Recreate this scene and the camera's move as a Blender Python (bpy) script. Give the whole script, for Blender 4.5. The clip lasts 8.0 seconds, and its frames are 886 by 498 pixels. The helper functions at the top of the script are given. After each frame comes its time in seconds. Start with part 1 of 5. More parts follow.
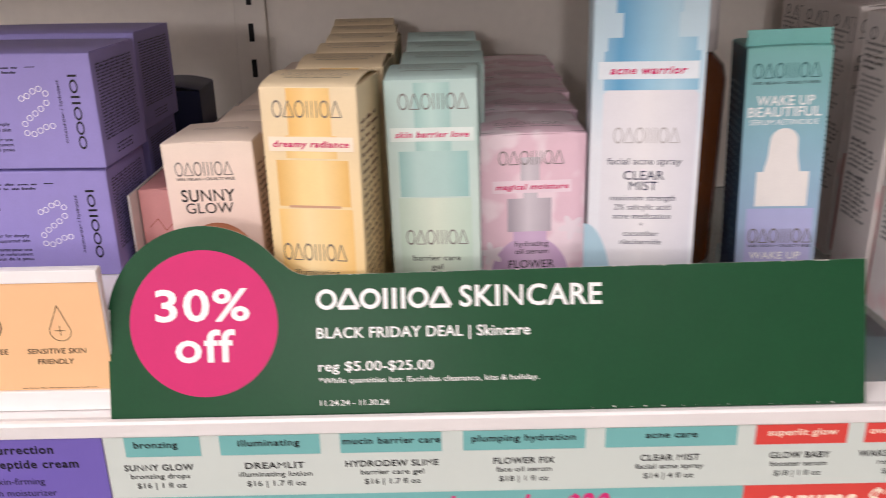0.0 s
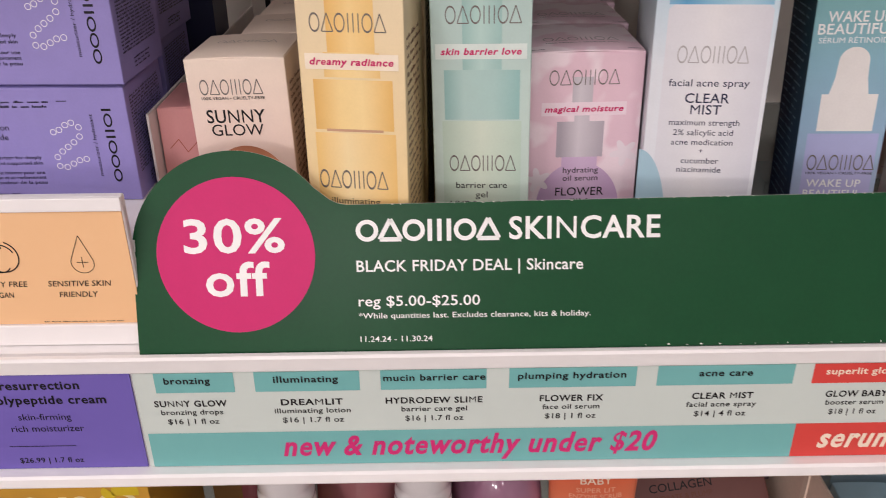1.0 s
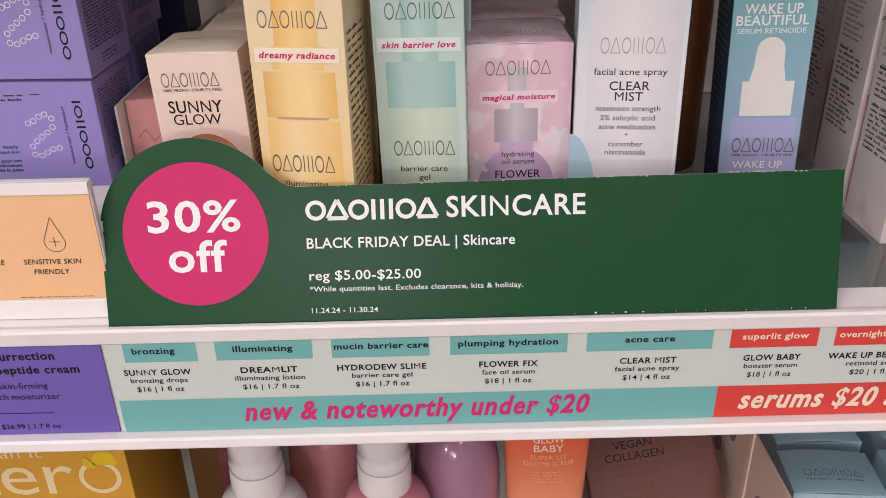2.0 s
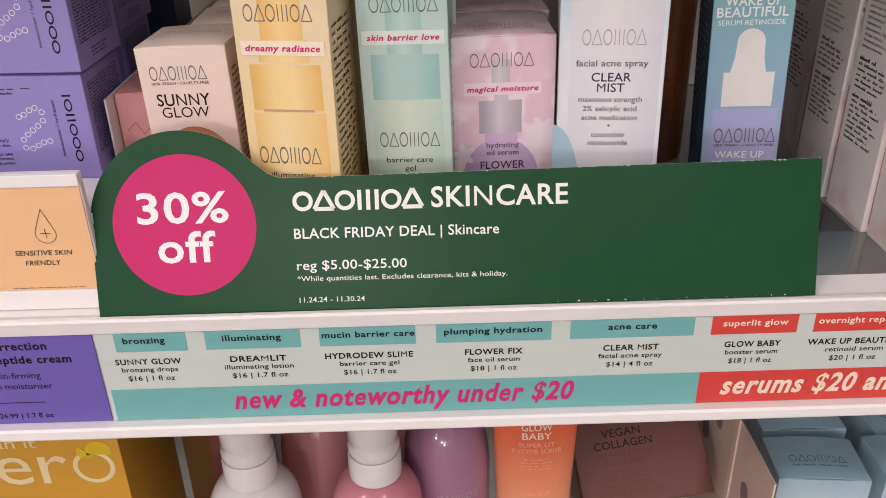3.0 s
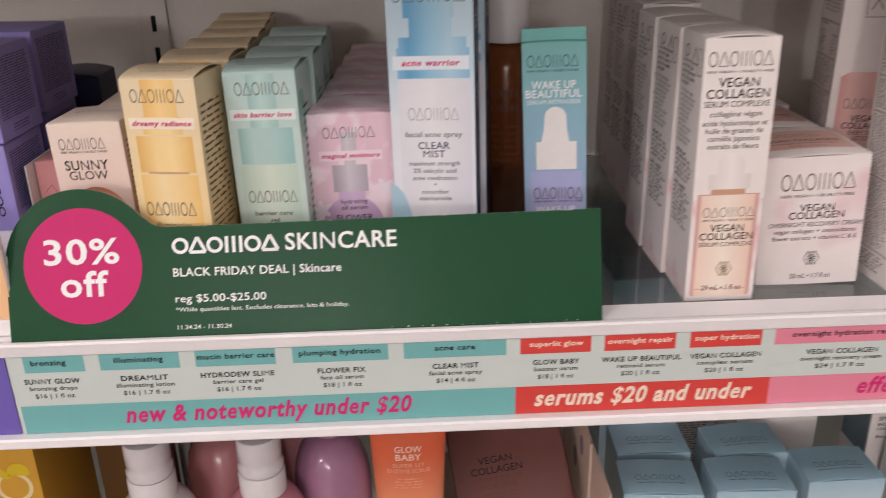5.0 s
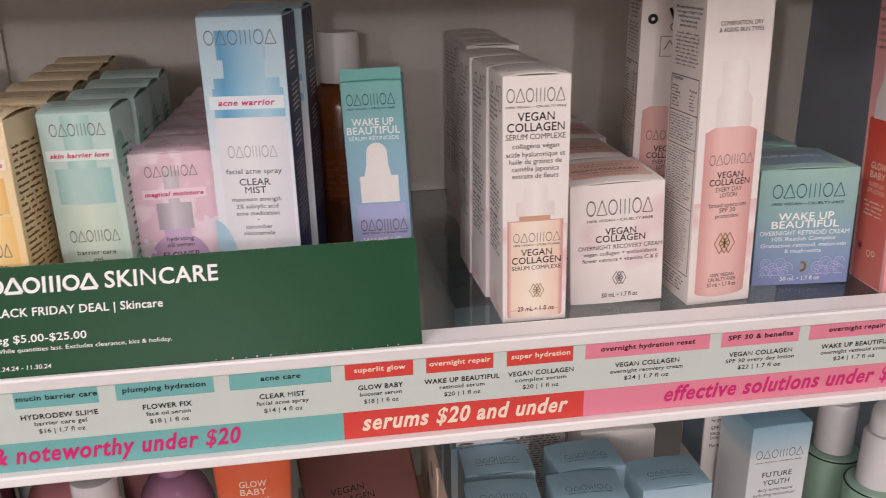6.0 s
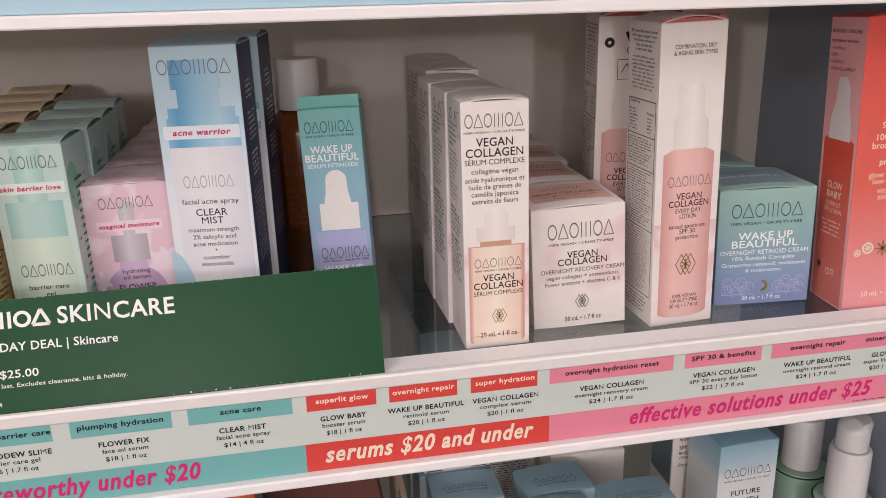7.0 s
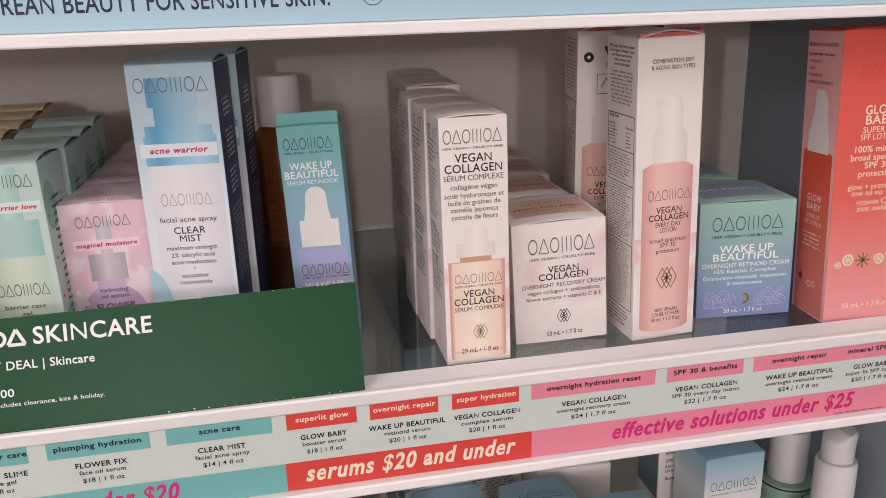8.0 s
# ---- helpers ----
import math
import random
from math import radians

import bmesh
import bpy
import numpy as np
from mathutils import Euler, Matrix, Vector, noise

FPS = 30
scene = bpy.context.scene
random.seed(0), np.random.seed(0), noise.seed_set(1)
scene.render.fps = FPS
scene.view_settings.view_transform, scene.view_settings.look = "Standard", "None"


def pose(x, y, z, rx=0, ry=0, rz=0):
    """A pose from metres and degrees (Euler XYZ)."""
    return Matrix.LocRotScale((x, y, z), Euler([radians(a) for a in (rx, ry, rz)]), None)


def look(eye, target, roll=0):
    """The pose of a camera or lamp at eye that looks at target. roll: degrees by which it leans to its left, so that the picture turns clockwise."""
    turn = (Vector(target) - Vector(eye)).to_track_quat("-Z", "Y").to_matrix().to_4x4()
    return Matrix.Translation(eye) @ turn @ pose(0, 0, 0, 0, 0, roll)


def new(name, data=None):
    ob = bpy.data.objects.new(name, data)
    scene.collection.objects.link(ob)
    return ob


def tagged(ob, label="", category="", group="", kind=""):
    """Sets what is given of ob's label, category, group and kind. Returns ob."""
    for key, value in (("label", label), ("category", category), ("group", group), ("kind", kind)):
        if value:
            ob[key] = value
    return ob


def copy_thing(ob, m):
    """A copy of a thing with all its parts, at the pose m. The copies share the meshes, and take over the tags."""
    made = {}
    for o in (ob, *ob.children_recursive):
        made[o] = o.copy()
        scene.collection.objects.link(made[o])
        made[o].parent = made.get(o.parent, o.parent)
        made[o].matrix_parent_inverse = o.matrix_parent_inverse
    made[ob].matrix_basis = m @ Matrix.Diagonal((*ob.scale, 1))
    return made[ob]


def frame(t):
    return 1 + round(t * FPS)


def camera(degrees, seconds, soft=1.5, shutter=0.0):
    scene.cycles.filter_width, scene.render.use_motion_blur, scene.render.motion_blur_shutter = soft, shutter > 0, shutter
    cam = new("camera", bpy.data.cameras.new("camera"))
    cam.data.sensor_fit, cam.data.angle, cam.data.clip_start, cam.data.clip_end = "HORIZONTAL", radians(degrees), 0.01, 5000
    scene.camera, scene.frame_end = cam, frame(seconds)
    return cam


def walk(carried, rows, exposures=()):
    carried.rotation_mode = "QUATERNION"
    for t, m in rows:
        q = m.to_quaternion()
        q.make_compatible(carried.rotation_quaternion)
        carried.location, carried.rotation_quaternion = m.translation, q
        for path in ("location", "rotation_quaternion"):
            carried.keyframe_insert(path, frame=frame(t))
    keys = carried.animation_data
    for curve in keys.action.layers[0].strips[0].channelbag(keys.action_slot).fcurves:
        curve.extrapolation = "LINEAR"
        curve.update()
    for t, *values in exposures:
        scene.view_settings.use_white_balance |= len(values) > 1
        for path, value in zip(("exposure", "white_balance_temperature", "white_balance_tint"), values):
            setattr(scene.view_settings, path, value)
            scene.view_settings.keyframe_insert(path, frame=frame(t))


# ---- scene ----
cam = camera(55.55, 8.0, soft=0.35, shutter=0.4)


def view(x, y, z, yaw, pitch, roll):
    return pose(x, y, z, 90 + pitch, 0, yaw) @ pose(0, 0, 0, 0, 0, roll)


# seconds, eye x y z, yaw, pitch, roll
PATH = [
    (0, -0.0013, 0.0190, 1.4314, 0.001, -20.485, -1.172),
    (0.2, -0.0260, 0.0421, 1.4334, -0.084, -21.977, -1.051),
    (0.5, -0.0414, 0.0554, 1.4327, -0.779, -24.962, -0.459),
    (1, -0.0284, 0.0489, 1.4320, -0.696, -26.942, -0.467),
    (1.5, -0.0085, 0.0275, 1.4379, -0.490, -27.053, -0.911),
    (3, 0.0067, 0.0061, 1.4397, -0.738, -27.584, -1.289),
    (3.5, 0.0154, -0.0006, 1.4414, -1.030, -27.429, -1.203),
    (4, 0.0184, -0.0139, 1.4435, -0.669, -26.947, -1.345),
    (4.2, 0.0228, -0.0207, 1.4448, -1.016, -26.823, -1.258),
    (5.3, 0.1132, -0.1210, 1.4614, -3.248, -20.764, -1.210),
    (5.5, 0.1249, -0.1275, 1.4594, -5.411, -20.332, -0.759),
    (6, 0.1411, -0.1258, 1.4598, -8.945, -19.635, -0.755),
    (6.5, 0.1472, -0.1252, 1.4622, -10.385, -18.678, -0.997),
    (7, 0.1495, -0.1218, 1.4626, -10.981, -18.311, -1.224),
    (7.5, 0.1533, -0.1200, 1.4621, -11.475, -17.912, -1.336),
    (8, 0.1581, -0.1213, 1.4643, -11.570, -17.485, -1.539),
]
walk(cam, [(t, view(*row)) for t, *row in PATH],
     [(0.0, 0.30), (0.4, 0.26), (1.0, 0.02), (3.5, 0.02), (5.5, -0.04), (6.0, 0.04), (7.0, 0.06), (8.0, 0.05)])

# ---- light: fluorescent panels in the ceiling of the shop ----
world = bpy.data.worlds.new("shop_air")
scene.world = world
world.use_nodes = True
world.node_tree.nodes["Background"].inputs[0].default_value = (1.0, 0.95, 0.9, 1)
world.node_tree.nodes["Background"].inputs[1].default_value = 0.1


def lamp(name, place, aim, size_x, size_y, watts, colour):
    data = bpy.data.lights.new(name, "AREA")
    data.shape, data.size, data.size_y, data.energy, data.color = "RECTANGLE", size_x, size_y, watts, colour
    ob = new(name, data)
    ob.matrix_world = look(place, aim)
    return ob


def pendant(place, radius, watts, colour):
    data = bpy.data.lights.new("pendant_lamp", "POINT")
    data.shadow_soft_size, data.energy, data.color = radius, watts, colour
    new("pendant_lamp", data).location = place


SHOP_LIGHT = (1.0, 0.932, 0.956)
lamp("ceiling_lamp", (-1.30, -0.75, 2.90), (-1.30, -0.75, 0.0), 0.30, 1.2, 24.0, SHOP_LIGHT)
lamp("ceiling_lamp", (0.75, -1.35, 2.90), (0.75, -1.35, 0.0), 0.30, 1.2, 15.0, SHOP_LIGHT)
pendant((-2.3, -3.3, 2.45), 0.16, 60, SHOP_LIGHT)
pendant((1.3, -4.8, 2.45), 0.16, 24, SHOP_LIGHT)
pendant((-1.6, -6.8, 2.45), 0.16, 100, SHOP_LIGHT)
pendant((-0.9, -9.6, 2.45), 0.16, 330, SHOP_LIGHT)


# ---- materials ----
def lin(r, g, b):
    """Linear colour from 0 to 255 display values."""
    return tuple((c / 255 / 12.92) if c / 255 <= 0.04045 else ((c / 255 + 0.055) / 1.055) ** 2.4 for c in (r, g, b))


def grain(nt, colour_socket, bsdf, scale, amount, bump):
    """Mottles the colour at two scales and adds a fine relief."""
    N, L = nt.nodes, nt.links
    tc = N.new("ShaderNodeTexCoord")
    big, small = N.new("ShaderNodeTexNoise"), N.new("ShaderNodeTexNoise")
    big.inputs["Scale"].default_value, small.inputs["Scale"].default_value = scale * 0.12, scale
    small.inputs["Detail"].default_value = 4
    for n in (big, small):
        L.new(tc.outputs["Object"], n.inputs["Vector"])
    add = N.new("ShaderNodeMath")
    add.operation = "ADD"
    L.new(big.outputs[0], add.inputs[0])
    L.new(small.outputs[0], add.inputs[1])
    ramp = N.new("ShaderNodeMapRange")
    ramp.inputs["From Min"].default_value, ramp.inputs["From Max"].default_value = 0.6, 1.4
    ramp.inputs["To Min"].default_value, ramp.inputs["To Max"].default_value = 1 - amount, 1 + amount * 0.4
    L.new(add.outputs[0], ramp.inputs["Value"])
    mix = N.new("ShaderNodeVectorMath")
    mix.operation = "SCALE"
    L.new(ramp.outputs[0], mix.inputs["Scale"])
    if isinstance(colour_socket, tuple):
        mix.inputs[0].default_value = colour_socket[:3]
    else:
        L.new(colour_socket, mix.inputs[0])
    L.new(mix.outputs[0], bsdf.inputs["Base Color"])
    if bump:
        b = N.new("ShaderNodeBump")
        b.inputs["Strength"].default_value, b.inputs["Distance"].default_value = bump, 0.0004
        L.new(small.outputs[0], b.inputs["Height"])
        L.new(b.outputs[0], bsdf.inputs["Normal"])


def material(name, rgb, rough=0.45, metal=0.0, scale=900, amount=0.05, bump=0.05, coat=0.0, transmission=0.0, ior=1.5, sheen=0.3):
    m = bpy.data.materials.new(name)
    m.use_nodes = True
    bsdf = m.node_tree.nodes["Principled BSDF"]
    for key, value in (("Roughness", rough), ("Metallic", metal), ("Coat Weight", coat), ("Transmission Weight", transmission), ("IOR", ior)):
        bsdf.inputs[key].default_value = value
    bsdf.inputs["Base Color"].default_value = (*lin(*rgb), 1)
    bsdf.inputs["Specular IOR Level"].default_value = sheen
    if amount:
        grain(m.node_tree, (*lin(*rgb), 1), bsdf, scale, amount, bump)
    return m


def graded(name, axis, stops, rough=0.42, amount=0.04, bump=0.05, metal=0.0):
    """A printed colour that runs along x, y or z of the object: (metres, display colour) from low to high."""
    m = bpy.data.materials.new(name)
    m.use_nodes = True
    nt = m.node_tree
    bsdf = nt.nodes["Principled BSDF"]
    bsdf.inputs["Roughness"].default_value, bsdf.inputs["Metallic"].default_value, bsdf.inputs["Specular IOR Level"].default_value = rough, metal, 0.3
    tc, sep, rng, ramp = (nt.nodes.new(k) for k in ("ShaderNodeTexCoord", "ShaderNodeSeparateXYZ", "ShaderNodeMapRange", "ShaderNodeValToRGB"))
    nt.links.new(tc.outputs["Object"], sep.inputs[0])
    nt.links.new(sep.outputs["XYZ".index(axis.upper())], rng.inputs["Value"])
    low, high = stops[0][0], stops[-1][0]
    rng.inputs["From Min"].default_value, rng.inputs["From Max"].default_value = low, high
    nt.links.new(rng.outputs[0], ramp.inputs[0])
    els = ramp.color_ramp.elements
    while len(els) < len(stops):
        els.new(0.5)
    for e, (at, rgb) in zip(els, stops):
        e.position, e.color = (at - low) / (high - low), (*lin(*rgb), 1)
    grain(nt, ramp.outputs[0], bsdf, 900, amount, bump)
    return m


def blotched(name, rgb, other, scale, low, high, rough=0.42):
    """A print of two colours in soft blotches, like watercolour or petals."""
    m = bpy.data.materials.new(name)
    m.use_nodes = True
    nt = m.node_tree
    bsdf = nt.nodes["Principled BSDF"]
    bsdf.inputs["Roughness"].default_value, bsdf.inputs["Specular IOR Level"].default_value = rough, 0.3
    tc, n, rng, mix = (nt.nodes.new(k) for k in ("ShaderNodeTexCoord", "ShaderNodeTexNoise", "ShaderNodeMapRange", "ShaderNodeMix"))
    n.inputs["Scale"].default_value, n.inputs["Detail"].default_value = scale, 2
    nt.links.new(tc.outputs["Object"], n.inputs["Vector"])
    rng.inputs["From Min"].default_value, rng.inputs["From Max"].default_value = low, high
    nt.links.new(n.outputs[0], rng.inputs["Value"])
    mix.data_type = "RGBA"
    mix.inputs["A"].default_value, mix.inputs["B"].default_value = (*lin(*rgb), 1), (*lin(*other), 1)
    nt.links.new(rng.outputs[0], mix.inputs["Factor"])
    grain(nt, mix.outputs["Result"], bsdf, 900, 0.04, 0.05)
    return m


WHITE_METAL = material("white_enamel", (246, 242, 241), 0.36, amount=0.04, scale=60, bump=0.02)
GLASS = material("smoked_glass", (186, 196, 198), 0.02, transmission=1.0, amount=0.0, sheen=0.5)
BACK_PANEL = material("grey_panel_paint", (222, 215, 205), 0.6, amount=0.06, scale=120, bump=0.06)
SIDE_PANEL = material("blue_grey_panel_paint", (160, 170, 182), 0.55, amount=0.06, scale=120, bump=0.06)
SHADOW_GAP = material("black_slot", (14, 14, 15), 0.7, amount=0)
DARK_STEEL = material("black_steel", (30, 30, 32), 0.5, amount=0.1, scale=200)
SHOP_WALL = material("shop_wall_paint", (205, 200, 196), 0.8, amount=0.05, scale=40)
SHOP_FLOOR = material("shop_floor_vinyl", (150, 142, 134), 0.4, amount=0.12, scale=40)
SHOP_CEILING = material("shop_ceiling_tile", (225, 222, 218), 0.85, amount=0.06, scale=80)

INK = {k: material("ink_" + k, rgb, 0.45, amount=0) for k, rgb in {
    "black": (20, 18, 20), "white": (246, 245, 243), "magenta": (205, 40, 105), "hotpink": (210, 44, 116), "navy": (38, 42, 72), "grey": (120, 112, 112),
    "cream": (245, 225, 205), "red": (216, 72, 66), "plum": (110, 30, 55), "teal": (117, 180, 178), "pink": (228, 136, 156), "mint": (204, 213, 207),
    "violet": (112, 96, 178), "peach": (244, 196, 148), "lilac": (200, 192, 232), "rose": (214, 160, 160), "brown": (110, 62, 45), "rust": (178, 92, 72),
    "paleblue": (172, 204, 218), "wine": (150, 60, 60), "wash": (236, 222, 228), "softgrey": (176, 172, 172), "sand": (205, 160, 130), "butter": (238, 218, 170), "apricot": (238, 176, 146), "mark": (112, 118, 130), "deepteal": (40, 92, 96), "navyblock": (46, 60, 74)}.items()}
GOLD = material("gold_foil", (168, 140, 84), 0.35, metal=0.7, amount=0.05)
FOIL = material("silver_foil", (118, 110, 106), 0.35, metal=0.3, amount=0)


# ---- building blocks ----
def box_bm(bm, x0, x1, y0, y1, z0, z1, bevel=0.0, seg=2):
    made = bmesh.ops.create_cube(bm, size=1.0)["verts"]
    for v in made:
        v.co = Vector(((x0 + x1) / 2 + v.co.x * (x1 - x0), (y0 + y1) / 2 + v.co.y * (y1 - y0), (z0 + z1) / 2 + v.co.z * (z1 - z0)))
    if bevel:
        edges = list({e for v in made for e in v.link_edges})
        bmesh.ops.bevel(bm, geom=edges, offset=bevel, segments=seg, affect="EDGES", profile=0.5)
    return bm


def finish(name, bm, mat, smooth=False):
    me = bpy.data.meshes.new(name)
    bm.normal_update()
    bm.to_mesh(me)
    bm.free()
    if smooth:
        for p in me.polygons:
            p.use_smooth = True
        me.set_sharp_from_angle(angle=radians(40))
    me.materials.append(mat)
    return me


def part(name, bm, mat, parent=None, label="", smooth=False):
    ob = new(name, finish(name, bm, mat, smooth))
    if parent is not None:
        ob.parent = parent
    if label:
        ob["label"] = label
    return ob


def slab(name, x0, x1, y0, y1, z0, z1, mat, parent=None, label="", bevel=0.0):
    return part(name, box_bm(bmesh.new(), x0, x1, y0, y1, z0, z1, bevel), mat, parent, label)


def thing(name, label, category, group="", kind=""):
    return tagged(new(name), label, category, group, kind)


def lathe(bm, profile, cx=0.0, cy=0.0, steps=40, squash=1.0):
    """A turned form: (radius, height) from bottom to top."""
    rings = []
    for r, z in profile:
        rings.append([bm.verts.new((cx + r * math.cos(2 * math.pi * k / steps), cy + squash * r * math.sin(2 * math.pi * k / steps), z)) for k in range(steps)])
    for a, b in zip(rings, rings[1:]):
        for k in range(steps):
            bm.faces.new((a[k], a[(k + 1) % steps], b[(k + 1) % steps], b[k]))
    bm.faces.new(list(reversed(rings[0])))
    bm.faces.new(rings[-1])
    return bm


def extrude_x(bm, outline, x0, x1):
    """A bar with the cross-section outline of (y, z), run along x."""
    a = [bm.verts.new((x0, y, z)) for y, z in outline]
    b = [bm.verts.new((x1, y, z)) for y, z in outline]
    n = len(outline)
    for k in range(n):
        bm.faces.new((a[k], b[k], b[(k + 1) % n], a[(k + 1) % n]))
    bm.faces.new(list(reversed(a)))
    bm.faces.new(b)
    bmesh.ops.recalc_face_normals(bm, faces=bm.faces)
    return bm


# ---- print on surfaces: flat shapes in (u, v), laid on a face by a mapping ----
FONT_CURVE = bpy.data.curves.new("lettering", "FONT")
FONT_OB = bpy.data.objects.new("lettering", FONT_CURVE)
GLYPHS = {}


def outline_of(text, bold=0.0, shear=0.0):
    FONT_CURVE.body, FONT_CURVE.offset, FONT_CURVE.shear, FONT_CURVE.resolution_u = text, bold, shear, 3
    me = FONT_OB.to_mesh()
    made = [(v.co.x, v.co.y) for v in me.vertices], [tuple(p.vertices) for p in me.polygons]
    FONT_OB.to_mesh_clear()
    return made


def advance(text):
    """How far the pen has moved after the text."""
    if ("|", text) not in GLYPHS:
        GLYPHS["|", text] = max(p[0] for p in outline_of(text + "|")[0])
    return GLYPHS["|", text]


def glyphs(text, bold, shear):
    """Letters one by one; heavier ones are set wider apart so that they never overlap."""
    verts, faces = [], []
    for k, ch in enumerate(text):
        if ch == " ":
            continue
        weight = 0.0 if ch in "MN" else min(bold, 0.018) if ch == "$" else min(bold, 0.023) if ch == "e" else bold
        if (ch, weight, shear) not in GLYPHS:
            GLYPHS[ch, weight, shear] = outline_of(ch, weight, shear)
        vs, fs = GLYPHS[ch, weight, shear]
        n, x0 = len(verts), advance(text[:k]) - advance("") + k * bold * 1.9
        verts += [(x + x0, y) for x, y in vs]
        faces += [tuple(i + n for i in f) for f in fs]
    return verts, faces


class Print:
    """Flat shapes of one ink, gathered in (u, v) metres."""

    def __init__(self):
        self.verts, self.faces = [], []

    def poly(self, points):
        n = len(self.verts)
        self.verts += points
        self.faces.append(tuple(range(n, n + len(points))))
        return self

    def panel(self, u0, u1, v0, v1, strips=10):
        for k in range(strips):
            self.rect(u0 + (u1 - u0) * k / strips, u0 + (u1 - u0) * (k + 1) / strips, v0, v1)
        return self

    def rect(self, u0, u1, v0, v1):
        return self.poly([(u0, v0), (u1, v0), (u1, v1), (u0, v1)])

    def disc(self, u, v, r, ry=None, steps=48, a0=0.0, a1=360.0):
        full = a1 - a0 >= 360
        n = steps if full else steps + 1
        return self.poly([(u + r * math.cos(radians(a0 + (a1 - a0) * k / steps)), v + (ry or r) * math.sin(radians(a0 + (a1 - a0) * k / steps))) for k in range(n)])

    def ring(self, u, v, r, width, steps=32, a0=0.0, a1=360.0, ry=None):
        q = (ry or r) / r
        for k in range(steps):
            s, t = (radians(a0 + (a1 - a0) * j / steps) for j in (k, k + 1))
            i, o = r - width / 2, r + width / 2
            self.poly([(u + i * math.cos(s), v + q * i * math.sin(s)), (u + o * math.cos(s), v + q * o * math.sin(s)),
                       (u + o * math.cos(t), v + q * o * math.sin(t)), (u + i * math.cos(t), v + q * i * math.sin(t))])
        return self

    def stroke(self, points, width):
        for (a, b), (c, d) in zip(points, points[1:]):
            dx, dy = c - a, d - b
            k = width / 2 / max(1e-9, math.hypot(dx, dy))
            nx, ny = -dy * k, dx * k
            self.poly([(a - nx, b - ny), (c - nx, d - ny), (c + nx, d + ny), (a + nx, b + ny)])
        return self

    def text(self, text, u, v, cap, width=None, bold=0.0, shear=0.0, align="c", turn=0):
        """Lettering with its base line at v and capitals of that height; width stretches it; turn: 90 runs it upwards."""
        vs, fs = glyphs(text, bold, shear)
        if not vs:
            return self
        x0, x1 = min(p[0] for p in vs), max(p[0] for p in vs)
        ky = cap / 0.69
        kx = width / (x1 - x0) if width else ky
        start = {"c": -(x1 - x0) * kx / 2, "l": 0.0, "r": -(x1 - x0) * kx}[align]
        n = len(self.verts)
        for x, y in vs:
            a, b = start + (x - x0) * kx, y * ky
            self.verts.append((u + a, v + b) if not turn else (u - b, v + a))
        self.faces += [tuple(i + n for i in f) for f in fs]
        return self

    def bars(self, u0, u1, v0, v1, lines, seed=1, ragged=0.25, fill=0.38, centre=False):
        """Writing too small to read: broken lines of word-long bars."""
        rnd = random.Random(seed)
        pitch = (v1 - v0) / lines
        for k in range(lines):
            v = v1 - (k + 0.5) * pitch
            short = rnd.random() * ragged * (u1 - u0)
            u, end = (u0 + short / 2, u1 - short / 2) if centre else (u0, u1 - short)
            while u < end:
                w = min(end - u, pitch * rnd.uniform(1.2, 4.5))
                step = pitch * 0.34
                for j in range(int(w / step)):
                    tall = fill * rnd.choice((0.8, 0.8, 0.9, 1.35))
                    self.rect(u + j * step, u + (j + 0.72) * step, v - pitch * fill * 0.5, v + pitch * (tall - fill * 0.5))
                u += w + pitch * 0.5
        return self

    def wordmark(self, u, v, height, width, turn=0, line=0.06, shapes="ovobbbov"):
        """A maker's mark as a row of plain outlines: o an oval, v a triangle, b an upright bar."""
        mine, t = Print(), height * line
        share = {"o": 1.0, "v": 1.05, "b": 0.42}
        slot, c = width / sum(share[k] for k in shapes), -width / 2
        for k in shapes:
            half = slot * share[k] / 2
            c += half
            if k == "o":
                mine.ring(c, height / 2, half * 0.80, t, 18, ry=height / 2 - t / 2)
            elif k == "v":
                mine.stroke([(c - half * 0.9, t / 2), (c, height), (c + half * 0.9, t / 2), (c - half * 0.9, t / 2)], t)
            else:
                mine.rect(c - t / 2, c + t / 2, 0, height)
            c += half
        n = len(self.verts)
        self.verts += [(u - b + height / 2, v + a) if turn else (u + a, v + b) for a, b in mine.verts]
        self.faces += [tuple(i + n for i in f) for f in mine.faces]
        return self

    def pieces(self):
        """The separate shapes, each as a Print of its own; faces that share an edge line stay together."""
        groups = []
        for f in self.faces:
            pts = {(round(self.verts[i][0], 6), round(self.verts[i][1], 6)) for i in f}
            near = [g for g in groups if len(g[0] & pts) >= 2]
            for g in near:
                pts |= g[0]
                groups.remove(g)
            groups.append((pts, [x for g in near for x in g[1]] + [f]))
        for _, faces in groups:
            p = Print()
            for f in faces:
                p.poly([self.verts[i] for i in f])
            yield p

    def lay(self, name, ink, parent, onto, label=""):
        if name == "illustration":
            mine = list(self.pieces())
            if 1 < len(mine) <= 16:
                return [p.lay(name, ink, parent, onto, label) for p in mine]
        me = bpy.data.meshes.new(name)
        me.from_pydata([onto(u, v) for u, v in self.verts], [], self.faces)
        me.materials.append(ink)
        ob = new(name, me)
        ob.parent = parent
        if label:
            ob["label"] = label
        if len(self.faces) > 5 and name in ("fine_print", "maker_mark", "illustration", "icon", "emblem", "worn_edge", "bottle_print"):
            ob["kind"] = "stuff"
        return ob


LIFT = 0.00018


